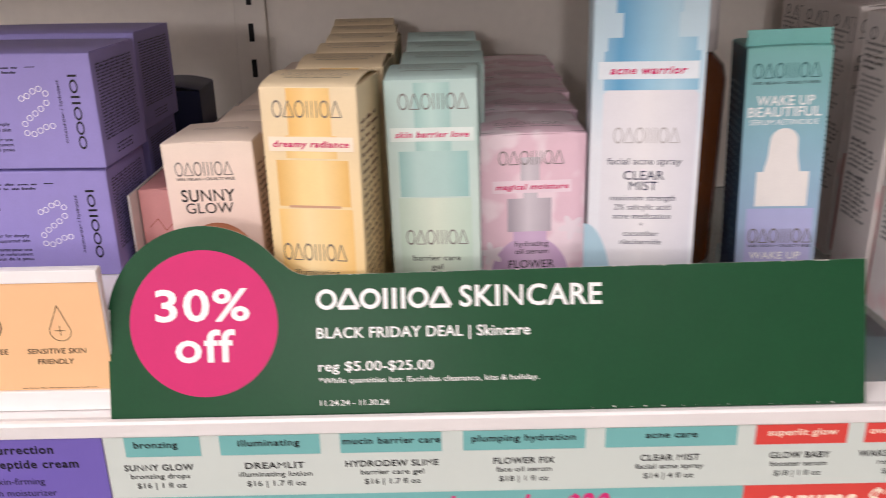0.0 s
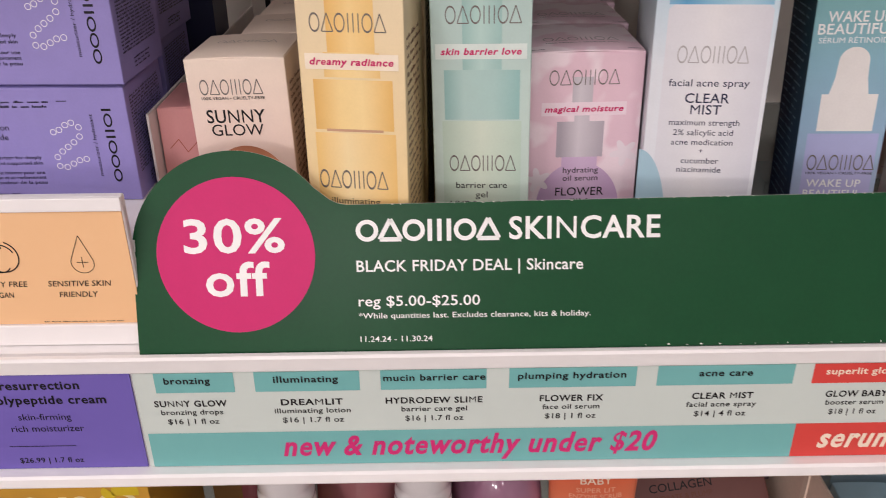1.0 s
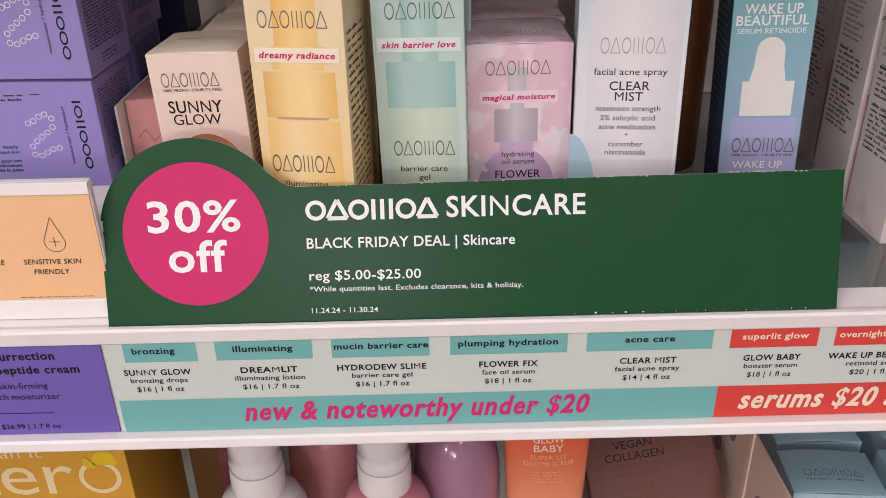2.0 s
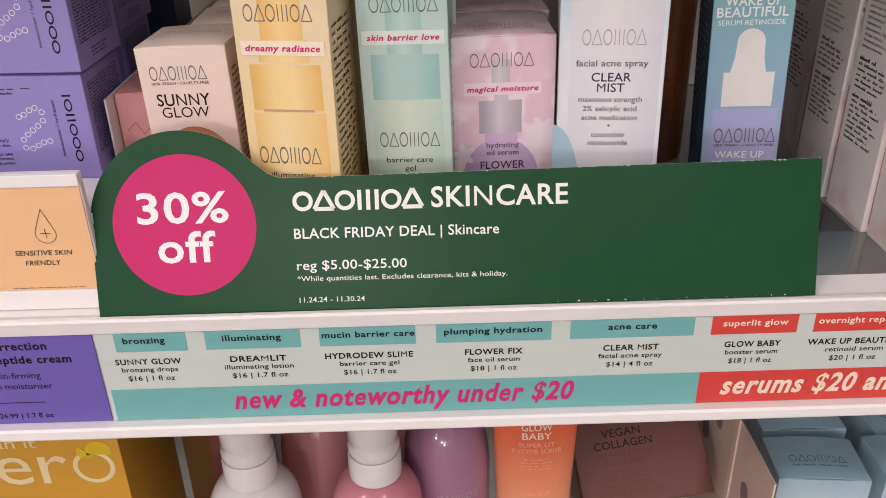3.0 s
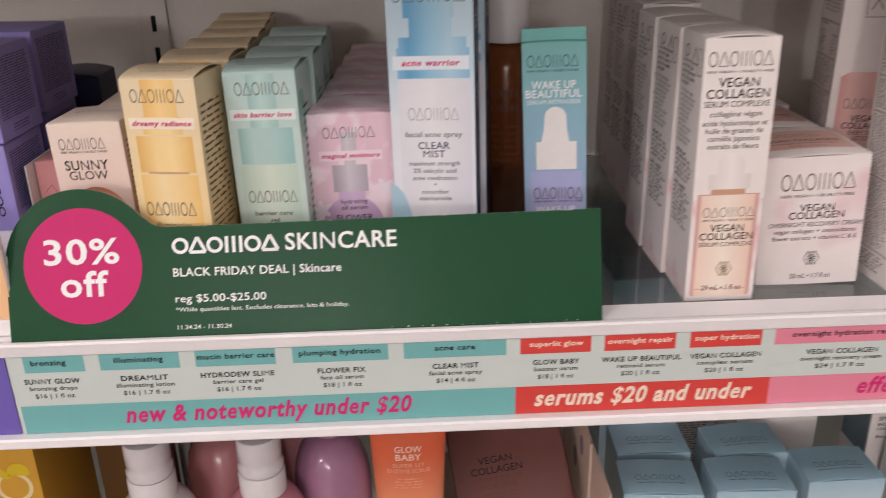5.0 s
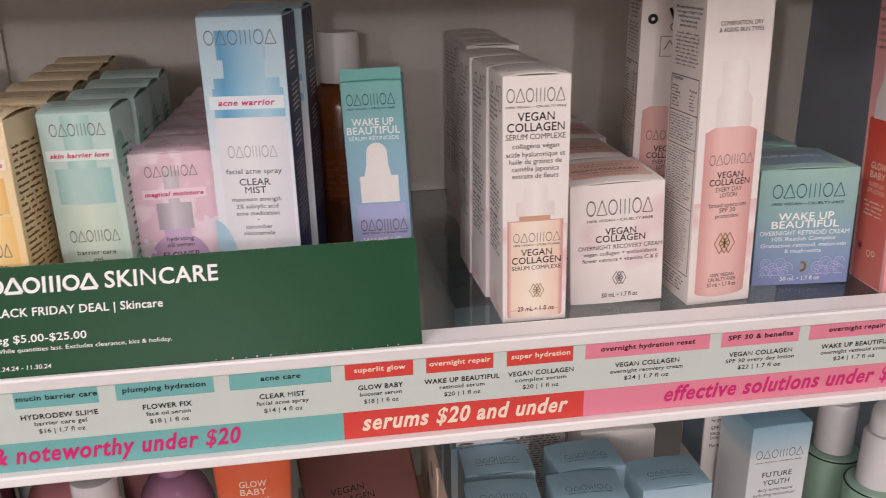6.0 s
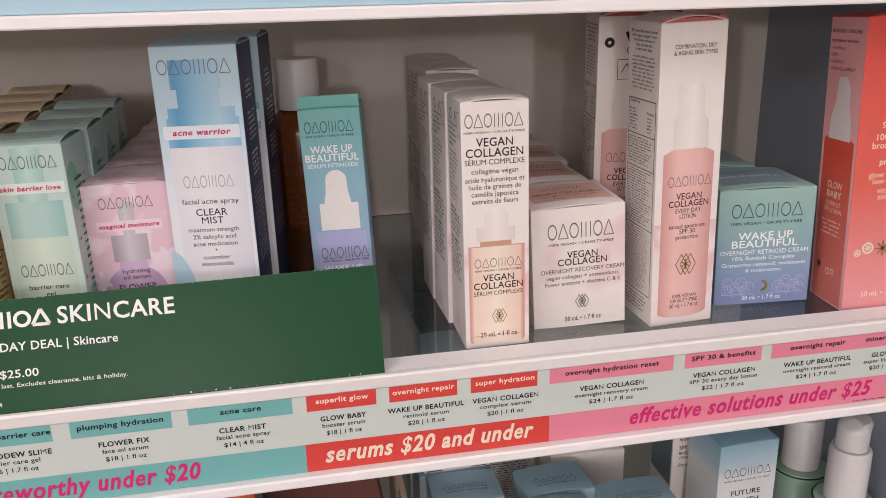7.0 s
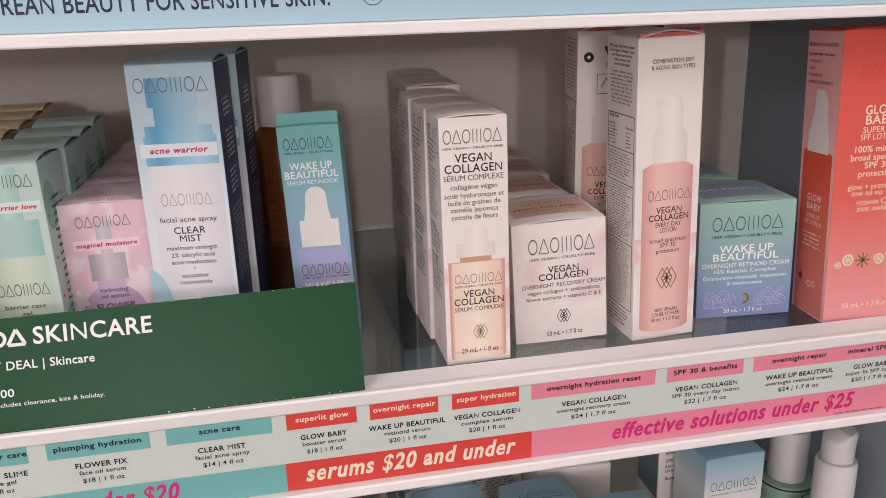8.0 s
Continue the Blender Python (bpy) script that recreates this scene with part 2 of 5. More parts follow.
def wall_map(x=0.0, y=0.0, z=0.0, lift=LIFT):
    """Onto an upright face that looks towards -y."""
    return lambda u, v: (x + u, y - lift, z + v)


# ---- cartons: origin at the middle of the front's foot; x right, y back, z up ----
class Carton:
    def __init__(self, name, w, d, h, mat, label, group="", lid=None, bulge=0.0012, lid_label="", category="carton", along="x", slits=False):
        self.w, self.d, self.h, self.bulge, self.along = w, d, h, bulge, along
        self.ob = tagged(new(name), label, category, group)
        part("body", box_bm(bmesh.new(), -w / 2, w / 2, 0, d, 0, h - 0.0004, 0.0005), mat, self.ob)
        bm = bmesh.new()
        nx, t = 10, 0.0005
        top, low = [], []
        depths = [0.0003, 0.0018] + ([d * k / 10 for k in range(1, 10)] if along == "y" else [d * 0.5]) + [d - 0.0003]
        last = len(depths) - 1
        for j, y in enumerate(depths):
            drop = 0.0006 if j == 0 else 0.0
            row = [(-w / 2 + 0.0005 + (w - 0.001) * i / nx, y, h + self.arch(-w / 2 + w * i / nx, y) - drop) for i in range(nx + 1)]
            top.append([bm.verts.new(p) for p in row])
            low.append([bm.verts.new((p[0], p[1], p[2] - t)) for p in row])
        for j in range(last):
            for i in range(nx):
                bm.faces.new((top[j][i], top[j][i + 1], top[j + 1][i + 1], top[j + 1][i]))
                bm.faces.new((low[j][i], low[j + 1][i], low[j + 1][i + 1], low[j][i + 1]))
        for i in range(nx):
            bm.faces.new((low[0][i], low[0][i + 1], top[0][i + 1], top[0][i]))
            bm.faces.new((low[last][i], top[last][i], top[last][i + 1], low[last][i + 1]))
        for j in range(last):
            bm.faces.new((low[j][0], top[j][0], top[j + 1][0], low[j + 1][0]))
            bm.faces.new((low[j][nx], low[j + 1][nx], top[j + 1][nx], top[j][nx]))
        part("lid", bm, lid or mat, self.ob, lid_label, smooth=True)
        if slits:
            for side in (-1, 1):
                a, b = sorted((side * (w / 2 - 0.0008), side * (w / 2 - 0.0085)))
                Print().rect(a, b, 0.0020, 0.0026).lay("tuck_slit", SHADOW_GAP, self.ob, self.top)

    def arch(self, x, y=0.0):
        if self.along == "y":
            return self.bulge * max(0.0, 1 - (2 * y / self.d - 1) ** 2)
        return self.bulge * max(0.0, 1 - (2 * x / self.w) ** 2)

    def front(self, u, v):
        return (u, -LIFT, v)

    def drawn(self, u, v):
        return (u, -LIFT * 0.5, v)

    def left(self, u, v):
        return (-self.w / 2 - LIFT, self.d / 2 - u, v)

    def right(self, u, v):
        return (self.w / 2 + LIFT, self.d / 2 + u, v)

    def top(self, u, v):
        return (u, v, self.h + self.arch(u, v) + LIFT)

    def at(self, x, y, z, rz=0.0, rx=0.0, ry=0.0):
        self.ob.matrix_basis = pose(x, y, z, rx, ry, rz)
        return self

    def again(self, x, y, z, rz=0.0, rx=0.0, ry=0.0):
        return copy_thing(self.ob, pose(x, y, z, rx, ry, rz))


DECK, LOW_DECK = 1.208, 0.906


# ---- the shop round the shelves ----
def structure(name, x0, x1, y0, y1, z0, z1, mat, label, category):
    return tagged(slab(name, x0, x1, y0, y1, z0, z1, mat), label, category, kind="structure")


structure("floor", -3.0, 3.0, -13.0, 0.9, -0.1, 0.0, SHOP_FLOOR, "grey-beige vinyl shop floor", "floor")
structure("ceiling", -3.0, 3.0, -13.0, 0.9, 3.0, 3.1, SHOP_CEILING, "white tiled shop ceiling", "ceiling")
structure("wall_south", -3.0, 3.0, -13.1, -13.0, 0.0, 3.0, SHOP_WALL, "plain pale shop wall", "wall")
structure("wall_west", -3.1, -3.0, -13.0, 0.9, 0.0, 3.0, SHOP_WALL, "plain pale shop wall", "wall")
structure("wall_east", 3.0, 3.1, -13.0, 0.9, 0.0, 3.0, SHOP_WALL, "plain pale shop wall", "wall")
structure("wall_north", -3.0, 3.0, 0.83, 0.9, 0.0, 3.0, SHOP_WALL, "plain pale shop wall behind the shelving", "wall")

# back panel of the shelving with its slotted uprights, and the side panel
BACK_Y = 0.785
structure("back_panel", -0.95, 0.715, BACK_Y, BACK_Y + 0.012, 0.55, 2.0, BACK_PANEL, "grey painted back panel of the shelving", "panel")
structure("side_panel", 0.712, 0.727, 0.40, BACK_Y, 0.55, 2.0, SIDE_PANEL, "blue-grey side panel of the shelving", "panel")
structure("side_panel", -0.97, -0.955, 0.40, BACK_Y, 0.55, 2.0, SIDE_PANEL, "blue-grey side panel of the shelving", "panel")


def upright(x):
    post = thing("slotted_upright", "pale steel upright with black slots in the back panel", "upright", "shelf uprights")
    slab("rail", x - 0.014, x + 0.014, BACK_Y - 0.006, BACK_Y - 0.0005, 0.56, 1.99, BACK_PANEL, post, bevel=0.001)
    z = 0.60
    while z < 1.95:
        slab("slot", x - 0.0018, x + 0.0026, BACK_Y - 0.0068, BACK_Y - 0.0058, z, z + 0.0155, SHADOW_GAP, post)
        z += 0.0311
    return post


upright(-0.166)
bracket = thing("shelf_bracket", "black steel bracket under the glass shelf", "bracket")
slab("arm", 0.4440, 0.4520, 0.60, BACK_Y - 0.001, 1.170, 1.200, DARK_STEEL, bracket, bevel=0.001)


# ---- shelves: white front rail with a label channel, and a deck ----
def rail_outline(top):
    """Cross-section of the rail; top: height of the ledge that meets the deck."""
    return [(y, z - 1.208 + top) for y, z in (
        (0.3735, 1.1355), (0.3728, 1.1365), (0.3728, 1.1415), (0.3740, 1.1428), (0.3812, 1.1428), (0.3812, 1.2003), (0.3791, 1.2003), (0.3786, 1.2008),
        (0.3766, 1.2088), (0.3772, 1.2104), (0.3795, 1.2106), (0.3795, 1.2075), (0.3832, 1.2075), (0.3832, 1.2098), (0.3990, 1.2118), (0.4022, 1.2085),
        (0.4022, 1.1965), (0.3875, 1.1965), (0.3875, 1.1355))]


def shelf(top, deck_mat, label, deck_label, x0=-0.95, x1=0.711):
    rack = thing("shelf", label, "shelf", "store shelves")
    rail = part("front_rail", extrude_x(bmesh.new(), rail_outline(top), x0, x1), WHITE_METAL, rack, "white enamelled rail with label channel")
    deck = slab("deck", x0, x1, 0.4026, 0.768, top - 0.0065, top, deck_mat, rack, deck_label, bevel=0.0006)
    return rack, deck


_, glass_deck = shelf(DECK, GLASS, "shelf with clear glass deck and white front rail", "smoked clear glass plate")
glass_deck.visible_shadow = False
shelf(DECK + 0.3015, WHITE_METAL, "upper white shelf with pale blue label strip", "white enamelled deck")
shelf(LOW_DECK, GLASS, "lower shelf with clear glass deck and white front rail", "smoked clear glass plate")

# ---- label strip of the middle shelf ----
STRIP_Y = 0.3796
strip = thing("label_strip", "mint shelf label strip with coloured tags and prices", "shelf label")
slab("backing", -0.1725, 0.705, STRIP_Y, 0.3808, 1.1432, 1.1999, INK["mint"], strip, "pale mint card")
on = wall_map(y=STRIP_Y)
over = wall_map(y=STRIP_Y, lift=LIFT * 2.2)
TAG_LOW, TAG_TOP = 1.1884, 1.1998
for word, a, b, ta, tb, ink, letter in (
        ("bronzing", -0.1625, -0.1247, -0.1580, -0.1360, "teal", "black"), ("illuminating", -0.1150, -0.0648, -0.1060, -0.0750, "teal", "black"),
        ("mucin barrier care", -0.0548, -0.0040, -0.0535, -0.0045, "teal", "black"), ("plumping hydration", 0.0068, 0.0680, 0.0110, 0.0630, "teal", "black"),
        ("acne care", 0.0780, 0.1440, 0.0980, 0.1240, "teal", "black"), ("superlit glow", 0.1532, 0.1992, 0.1593, 0.1940, "red", "cream"),
        ("overnight repair", 0.2080, 0.2545, 0.2102, 0.2525, "red", "cream"), ("super hydration", 0.2640, 0.3112, 0.2672, 0.3090, "red", "cream"),
        ("overnight hydration reset", 0.3200, 0.4122, 0.3312, 0.4010, "pink", "black"), ("SPF 30 & benefits", 0.4210, 0.4810, 0.4260, 0.4760, "pink", "black"),
        ("overnight repair", 0.4890, 0.6500, 0.5040, 0.5490, "pink", "black"), ("mineral SPF", 0, 0, 0.5662, 0.6000, "", "black")):
    if ink:
        Print().rect(a, b, TAG_LOW, TAG_TOP).lay("tag", INK[ink], strip, on)
    Print().text(word, (ta + tb) / 2, 1.1937, 0.0036, tb - ta, bold=0.022).lay("tag_lettering", INK[letter], strip, over)
for centre, name, wn, sub, ws, price, wp in (
        (-0.1470, "SUNNY GLOW", 0.0350, "bronzing drops", 0.0300, "$16 | 1 fl oz", 0.0250), (-0.0885, "DREAMLIT", 0.0300, "illuminating lotion", 0.0370, "$16 | 1.7 fl oz", 0.0300),
        (-0.0293, "HYDRODEW SLIME", 0.0470, "barrier care gel", 0.0320, "$16 | 1.7 fl oz", 0.0285), (0.0375, "FLOWER FIX", 0.0310, "face oil serum", 0.0280, "$18 | 1 fl oz", 0.0250),
        (0.1112, "CLEAR MIST", 0.0300, "facial acne spray", 0.0345, "$14 | 4 fl oz", 0.0255), (0.1768, "GLOW BABY", 0.0305, "booster serum", 0.0285, "$18 | 1 fl oz", 0.0235),
        (0.2328, "WAKE UP BEAUTIFUL", 0.0525, "retinoid serum", 0.0315, "$20 | 1 fl oz", 0.0255), (0.2885, "VEGAN COLLAGEN", 0.0470, "complex serum", 0.0370, "$20 | 1 fl oz", 0.0260),
        (0.3662, "VEGAN COLLAGEN", 0.0480, "overnight recovery cream", 0.0545, "$24 | 1.7 fl oz", 0.0335), (0.4525, "VEGAN COLLAGEN", 0.0490, "SPF 30 every day lotion", 0.0535, "$22 | 1.7 fl oz", 0.0335),
        (0.5280, "WAKE UP BEAUTIFUL", 0.0560, "overnight retinoid cream", 0.0555, "$24 | 1.7 fl oz", 0.0335), (0.5890, "GLOW BABY", 0.0320, "super lit SPF lotion", 0.0440, "$20 | 1.7 fl oz", 0.0330)):
    Print().text(name, centre, 1.1802, 0.0035, wn, bold=0.026).lay("product_lettering", INK["black"], strip, on)
    Print().text(sub, centre, 1.1754, 0.0029, ws, bold=0.013).lay("product_lettering", INK["black"], strip, on)
    Print().text(price, centre, 1.1697, 0.0031, wp, bold=0.012).lay("price_lettering", INK["black"], strip, on)
for a, b, ink, text, ta, tb, letter in ((-0.1705, 0.1505, "teal", "new & noteworthy under $20", -0.1050, 0.0820, "hotpink"), (0.1505, 0.3205, "red", "serums $20 and under", 0.1630, 0.3090, "cream"),
                                         (0.3205, 0.7050, "pink", "effective solutions under $25", 0.3810, 0.5770, "hotpink")):
    Print().poly([(a, 1.1432), (b, 1.1432), (b, 1.1640), (a, 1.1640)]).lay("band", INK[ink], strip, on)
    Print().text(text, (ta + tb) / 2, 1.1492, 0.0118, tb - ta, bold=0.032, shear=0.26).lay("band_lettering", INK[letter], strip, over)
Print().bars(0.562, 0.612, 1.1437, 1.1455, 1, 5).lay("fine_print", INK["black"], strip, over)

# the violet label beside it
violet = thing("label_strip", "violet shelf label with black lettering", "shelf label")
slab("backing", -0.420, -0.1738, STRIP_Y, 0.3808, 1.1432, 1.1999, INK["violet"], violet, "violet card")
for text, right, base, cap, bold in (("resurrection", -0.1985, 1.1917, 0.0047, 0.027), ("polypeptide cream", -0.1872, 1.1832, 0.0047, 0.027), ("skin-firming", -0.2060, 1.1735, 0.0038, 0), ("rich moisturizer", -0.2010, 1.1665, 0.0038, 0),
                                     ("$26.99 | 1.7 fl oz", -0.2050, 1.1470, 0.0031, 0.01)):
    Print().text(text, right, base, cap, bold=bold, align="r").lay("product_lettering", INK["black"], violet, on)
Print().rect(-0.2400, -0.2070, 1.1572, 1.1576).lay("rule", INK["black"], violet, on)

# label strip of the upper shelf
upper = thing("label_strip", "pale blue shelf strip with large black lettering", "shelf label")
slab("backing", -0.60, 0.705, STRIP_Y, 0.3808, 1.4447, 1.5014, INK["paleblue"], upper, "pale blue card")
Print().text("KOREAN BEAUTY FOR SENSITIVE SKIN.", 0.1045, 1.4545, 0.0098, 0.1890, bold=0.012).lay("strip_lettering", INK["navy"], upper, on)
icon = Print().ring(0.2235, 1.4600, 0.0062, 0.0005).stroke([(0.2195, 1.4610), (0.2225, 1.4600), (0.2240, 1.4560)], 0.0005).stroke([(0.2270, 1.4605), (0.2240, 1.4590)], 0.0005)
icon.lay("icon", INK["navy"], upper, on)
Print().text("VEGAN & CRUELTY FREE", 0.2505, 1.4585, 0.0022, 0.0370).lay("strip_lettering", INK["navy"], upper, on)
Print().disc(0.3040, 1.4620, 0.0050).lay("icon", INK["navy"], upper, on)

# ---- raised tray with the peach front, at the end of the shelf ----
riser = thing("shelf_riser", "white raised tray with peach printed front card", "shelf riser")
slab("front_frame", -0.60, -0.1655, 0.3902, 0.3950, 1.2108, 1.2865, WHITE_METAL, riser, bevel=0.0008)
slab("frame_lip", -0.60, -0.1655, 0.3885, 0.3902, 1.2800, 1.2865, WHITE_METAL, riser, bevel=0.0005)
slab("frame_lip", -0.60, -0.1655, 0.3878, 0.3902, 1.2112, 1.2222, WHITE_METAL, riser, bevel=0.0005)
slab("deck", -0.60, -0.1655, 0.3952, 0.740, 1.2560, 1.2620, WHITE_METAL, riser)
slab("peach_card", -0.5995, -0.1662, 0.3893, 0.3900, 1.2224, 1.2798, INK["peach"], riser, "peach printed card")
on = wall_map(y=0.3893)
for text, c, base, cap, w in (("SENSITIVE SKIN", -0.1915, 1.2425, 0.0028, 0.0290), ("FRIENDLY", -0.1930, 1.2368, 0.0028, 0.0180), ("CRUELTY FREE", -0.2290, 1.2425, 0.0028, 0.0275), ("VEGAN", -0.2280, 1.2368, 0.0028, 0.0105)):
    Print().text(text, c, base, cap, w, bold=0.006, shear=0.16).lay("card_lettering", INK["black"], riser, on)
drop = [(-0.1880 + 0.0052 * math.cos(radians(a)), 1.2545 + 0.0052 * math.sin(radians(a))) for a in range(150, 391, 12)] + [(-0.1876, 1.2682)]
Print().stroke(drop + drop[:1], 0.0003).stroke([(-0.1906, 1.2548), (-0.1854, 1.2548)], 0.0003).stroke([(-0.1880, 1.2522), (-0.1880, 1.2574)], 0.0003).lay("icon", INK["black"], riser, on)
rab = Print().ring(-0.2240, 1.2580, 0.0078, 0.0006, a0=200, a1=430).ring(-0.2240, 1.2580, 0.0060, 0.0006, a0=20, a1=110).ring(-0.2270, 1.2615, 0.0040, 0.0005, a0=10, a1=160).ring(-0.2255, 1.2550, 0.0050, 0.0005, a0=190, a1=330)
rab.lay("icon", INK["black"], riser, on)
Print().bars(-0.2120, -0.1720, 1.2230, 1.2240, 1, 3).lay("fine_print", INK["black"], riser, on)
divider = thing("tray_divider", "frosted white divider at the end of the raised tray", "divider")
slab("plate", -0.1712, -0.1698, 0.455, 0.735, 1.2625, 1.3030, material("frosted_plastic", (222, 216, 212), 0.5, amount=0.05), divider, bevel=0.0004)

# ---- the promotional sign ----
sign = thing("promotional_sign", "dark green card sign with magenta discount circle, leaning back", "sign")
SIGN_GREEN = material("green_print", (30, 77, 48), 0.30, amount=0.10, scale=420, bump=0.05, sheen=0.12)
CARD_EDGE = material("white_card", (236, 232, 226), 0.6, amount=0.04)
arc = [(-0.1196 + 0.0475 * math.cos(radians(a)), 0.0462 + 0.0475 * math.sin(radians(a))) for a in range(180, 37, -4)]
cove = [(-0.0791, 0.0735), (-0.0760, 0.0710), (-0.0722, 0.0692), (-0.0680, 0.0684)]
outline = [(-0.1672, -0.0012)] + arc + cove + [(0.2058, 0.0712), (0.2060, -0.0006)]


def card(points, y0, y1):
    bm = bmesh.new()
    a = [bm.verts.new((u, y0, v)) for u, v in points]
    b = [bm.verts.new((u, y1, v)) for u, v in points]
    bm.faces.new(list(reversed(a)))
    bm.faces.new(b)
    n = len(points)
    for k in range(n):
        bm.faces.new((a[k], a[(k + 1) % n], b[(k + 1) % n], b[k]))
    bmesh.ops.recalc_face_normals(bm, faces=bm.faces)
    return bm


part("card", card(outline, 0.0, 0.0008), CARD_EDGE, sign, "white card core")
on_sign, over_sign = wall_map(), wall_map(lift=LIFT * 2.2)
Print().poly(outline).lay("printed_face", SIGN_GREEN, sign, on_sign, "dark green printed face")
Print().disc(-0.1196, 0.0455, 0.0364, steps=72).lay("discount_circle", material("magenta_print", (206, 36, 110), 0.4, amount=0.04, sheen=0.2), sign, over_sign, "magenta circle")
top_sign = wall_map(lift=LIFT * 3.4)
for text, a, b, base, cap, bold in (("30%", -0.1432, -0.0968, 0.0472, 0.0152, 0.020), ("off", -0.1341, -0.1044, 0.0268, 0.0155, 0.020)):
    Print().text(text, (a + b) / 2, base, cap, b - a, bold=bold).lay("sign_lettering", INK["white"], sign, top_sign)
Print().wordmark(-0.0310, 0.0512, 0.0103, 0.0665, line=0.20).lay("maker_mark", INK["white"], sign, over_sign)
for text, a, b, base, cap, bold in (("SKINCARE", 0.0063, 0.0761, 0.0518, 0.0102, 0.018), ("BLACK FRIDAY DEAL | Skincare", -0.0643, 0.0407, 0.0372, 0.0052, 0.014), ("reg $5.00-$25.00", -0.0638, -0.0072, 0.0208, 0.0048, 0.010),
                                    ("*While quantities last. Excludes clearance, kits & holiday.", -0.0639, 0.0447, 0.0149, 0.0026, 0.004), ("11.24.24 - 11.30.24", -0.0634, -0.0296, 0.0036, 0.0027, 0.004)):
    Print().text(text, (a + b) / 2, base, cap, b - a, bold=bold).lay("sign_lettering", INK["white"], sign, over_sign)
rnd = random.Random(4)
chips = Print()
for _ in range(24):
    u = rnd.uniform(-0.06, 0.205)
    v = 0.0683 + 0.0028 * (u + 0.068) / 0.274
    chips.rect(u, u + rnd.uniform(0.0003, 0.0016), v - rnd.uniform(0.0001, 0.0004), v + 0.0001)
for k in range(15):
    u = 0.07 + 0.0085 * k + rnd.uniform(0, 0.004)
    chips.rect(u, u + rnd.uniform(0.0002, 0.0012), 0.0000, rnd.uniform(0.0002, 0.0008))
chips.lay("worn_edge", CARD_EDGE, sign, over_sign, "white scuffs where the print has worn off")
sign.matrix_basis = pose(0, 0.3812, 1.2108, -17.2, 0, 0)


# ---- cartons on the glass shelf ----
def fine(c, face, u0, u1, v0, v1, lines, ink="black", seed=1, ragged=0.2, fill=0.36, centre=False):
    Print().bars(u0, u1, v0, v1, lines, seed, ragged, fill, centre).lay("fine_print", INK[ink], c.ob, face)


def mark(c, face, u, v, height, width, ink=FOIL):
    Print().wordmark(u, v, height, width).lay("maker_mark", ink, c.ob, face)


def words(c, face, rows, ink, centre=0.0):
    """rows: text, base line, capital height, width, boldness."""
    for text, v, cap, width, bold in rows:
        Print().text(text, centre, v, cap, width, bold=bold).lay("lettering", INK[ink], c.ob, face)


def claim(c, face, u, v, width, ink="black", cap=0.0014):
    Print().text("100% VEGAN • CRUELTY-FREE", u, v, cap, width, bold=0.01).lay("lettering", INK[ink], c.ob, face)


def tag(c, text, v, height, width, tw, rgb):
    Print().rect(-width / 2, width / 2, v, v + height).lay("slogan_band", material("pale_band_print", rgb, 0.45), c.ob, lambda a, b: (a, -LIFT * 1.8, b))
    Print().text(text, 0, v + height * 0.3, height * 0.42, tw, bold=0.03, shear=0.22).lay("slogan", INK["magenta"], c.ob, lambda a, b: (a, -LIFT * 2.8, b))


def lotus(c, face, u, v, r, ink=GOLD):
    p = Print()
    for s in (-0.45, 0.0, 0.45):
        pts = [(u + s * r, v + r), (u + s * r + r * 0.55, v), (u + s * r, v - r), (u + s * r - r * 0.55, v)]
        p.stroke(pts + pts[:1], r * 0.09)
    for k in range(6):
        a = radians(60 * k + 30)
        p.stroke([(u, v), (u + 0.5 * r * math.cos(a), v + 0.5 * r * math.sin(a))], r * 0.12)
    p.lay("emblem", ink, c.ob, face)


# peach-white drops carton
H = 0.1285
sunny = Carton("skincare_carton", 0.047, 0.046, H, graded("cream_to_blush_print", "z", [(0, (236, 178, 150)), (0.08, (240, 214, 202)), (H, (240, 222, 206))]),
               "cream and blush drops carton with black lettering", "blush drops cartons", bulge=0.0008)
mark(sunny, sunny.front, -0.003, 0.1112, 0.0072, 0.030)
claim(sunny, sunny.front, -0.0025, 0.1088, 0.030)
words(sunny, sunny.front, [("SUNNY", 0.0976, 0.0063, 0.0280, 0.012), ("GLOW", 0.0912, 0.0056, 0.0250, 0.0), ("bronzing drops", 0.070, 0.003, 0.024, 0)], "black", -0.0025)
Print().disc(0, H - 0.069, 0.0215, 0.0265).lay("illustration", graded("bronze_disc_print", "z", [(0.02, (230, 170, 140)), (0.08, (205, 140, 105)), (0.09, (150, 85, 60))]), sunny.ob, sunny.drawn)
mark(sunny, sunny.top, 0, 0.026, 0.005, 0.030)
fine(sunny, sunny.right, -0.018, 0.018, 0.04, H - 0.012, 22, "brown", 3)
fine(sunny, sunny.left, -0.018, 0.018, 0.03, H - 0.012, 22, "brown", 4)
sunny.at(-0.1160, 0.4328, DECK, -3, 0, -1.4)
for k, (x, y, r) in enumerate(((-0.1020, 0.482, 1.0), (-0.1010, 0.530, -1.2), (-0.1000, 0.578, 0.6), (-0.0990, 0.620, 1.5), (-0.0985, 0.669, 0.0))):
    sunny.again(x, y, DECK, r)

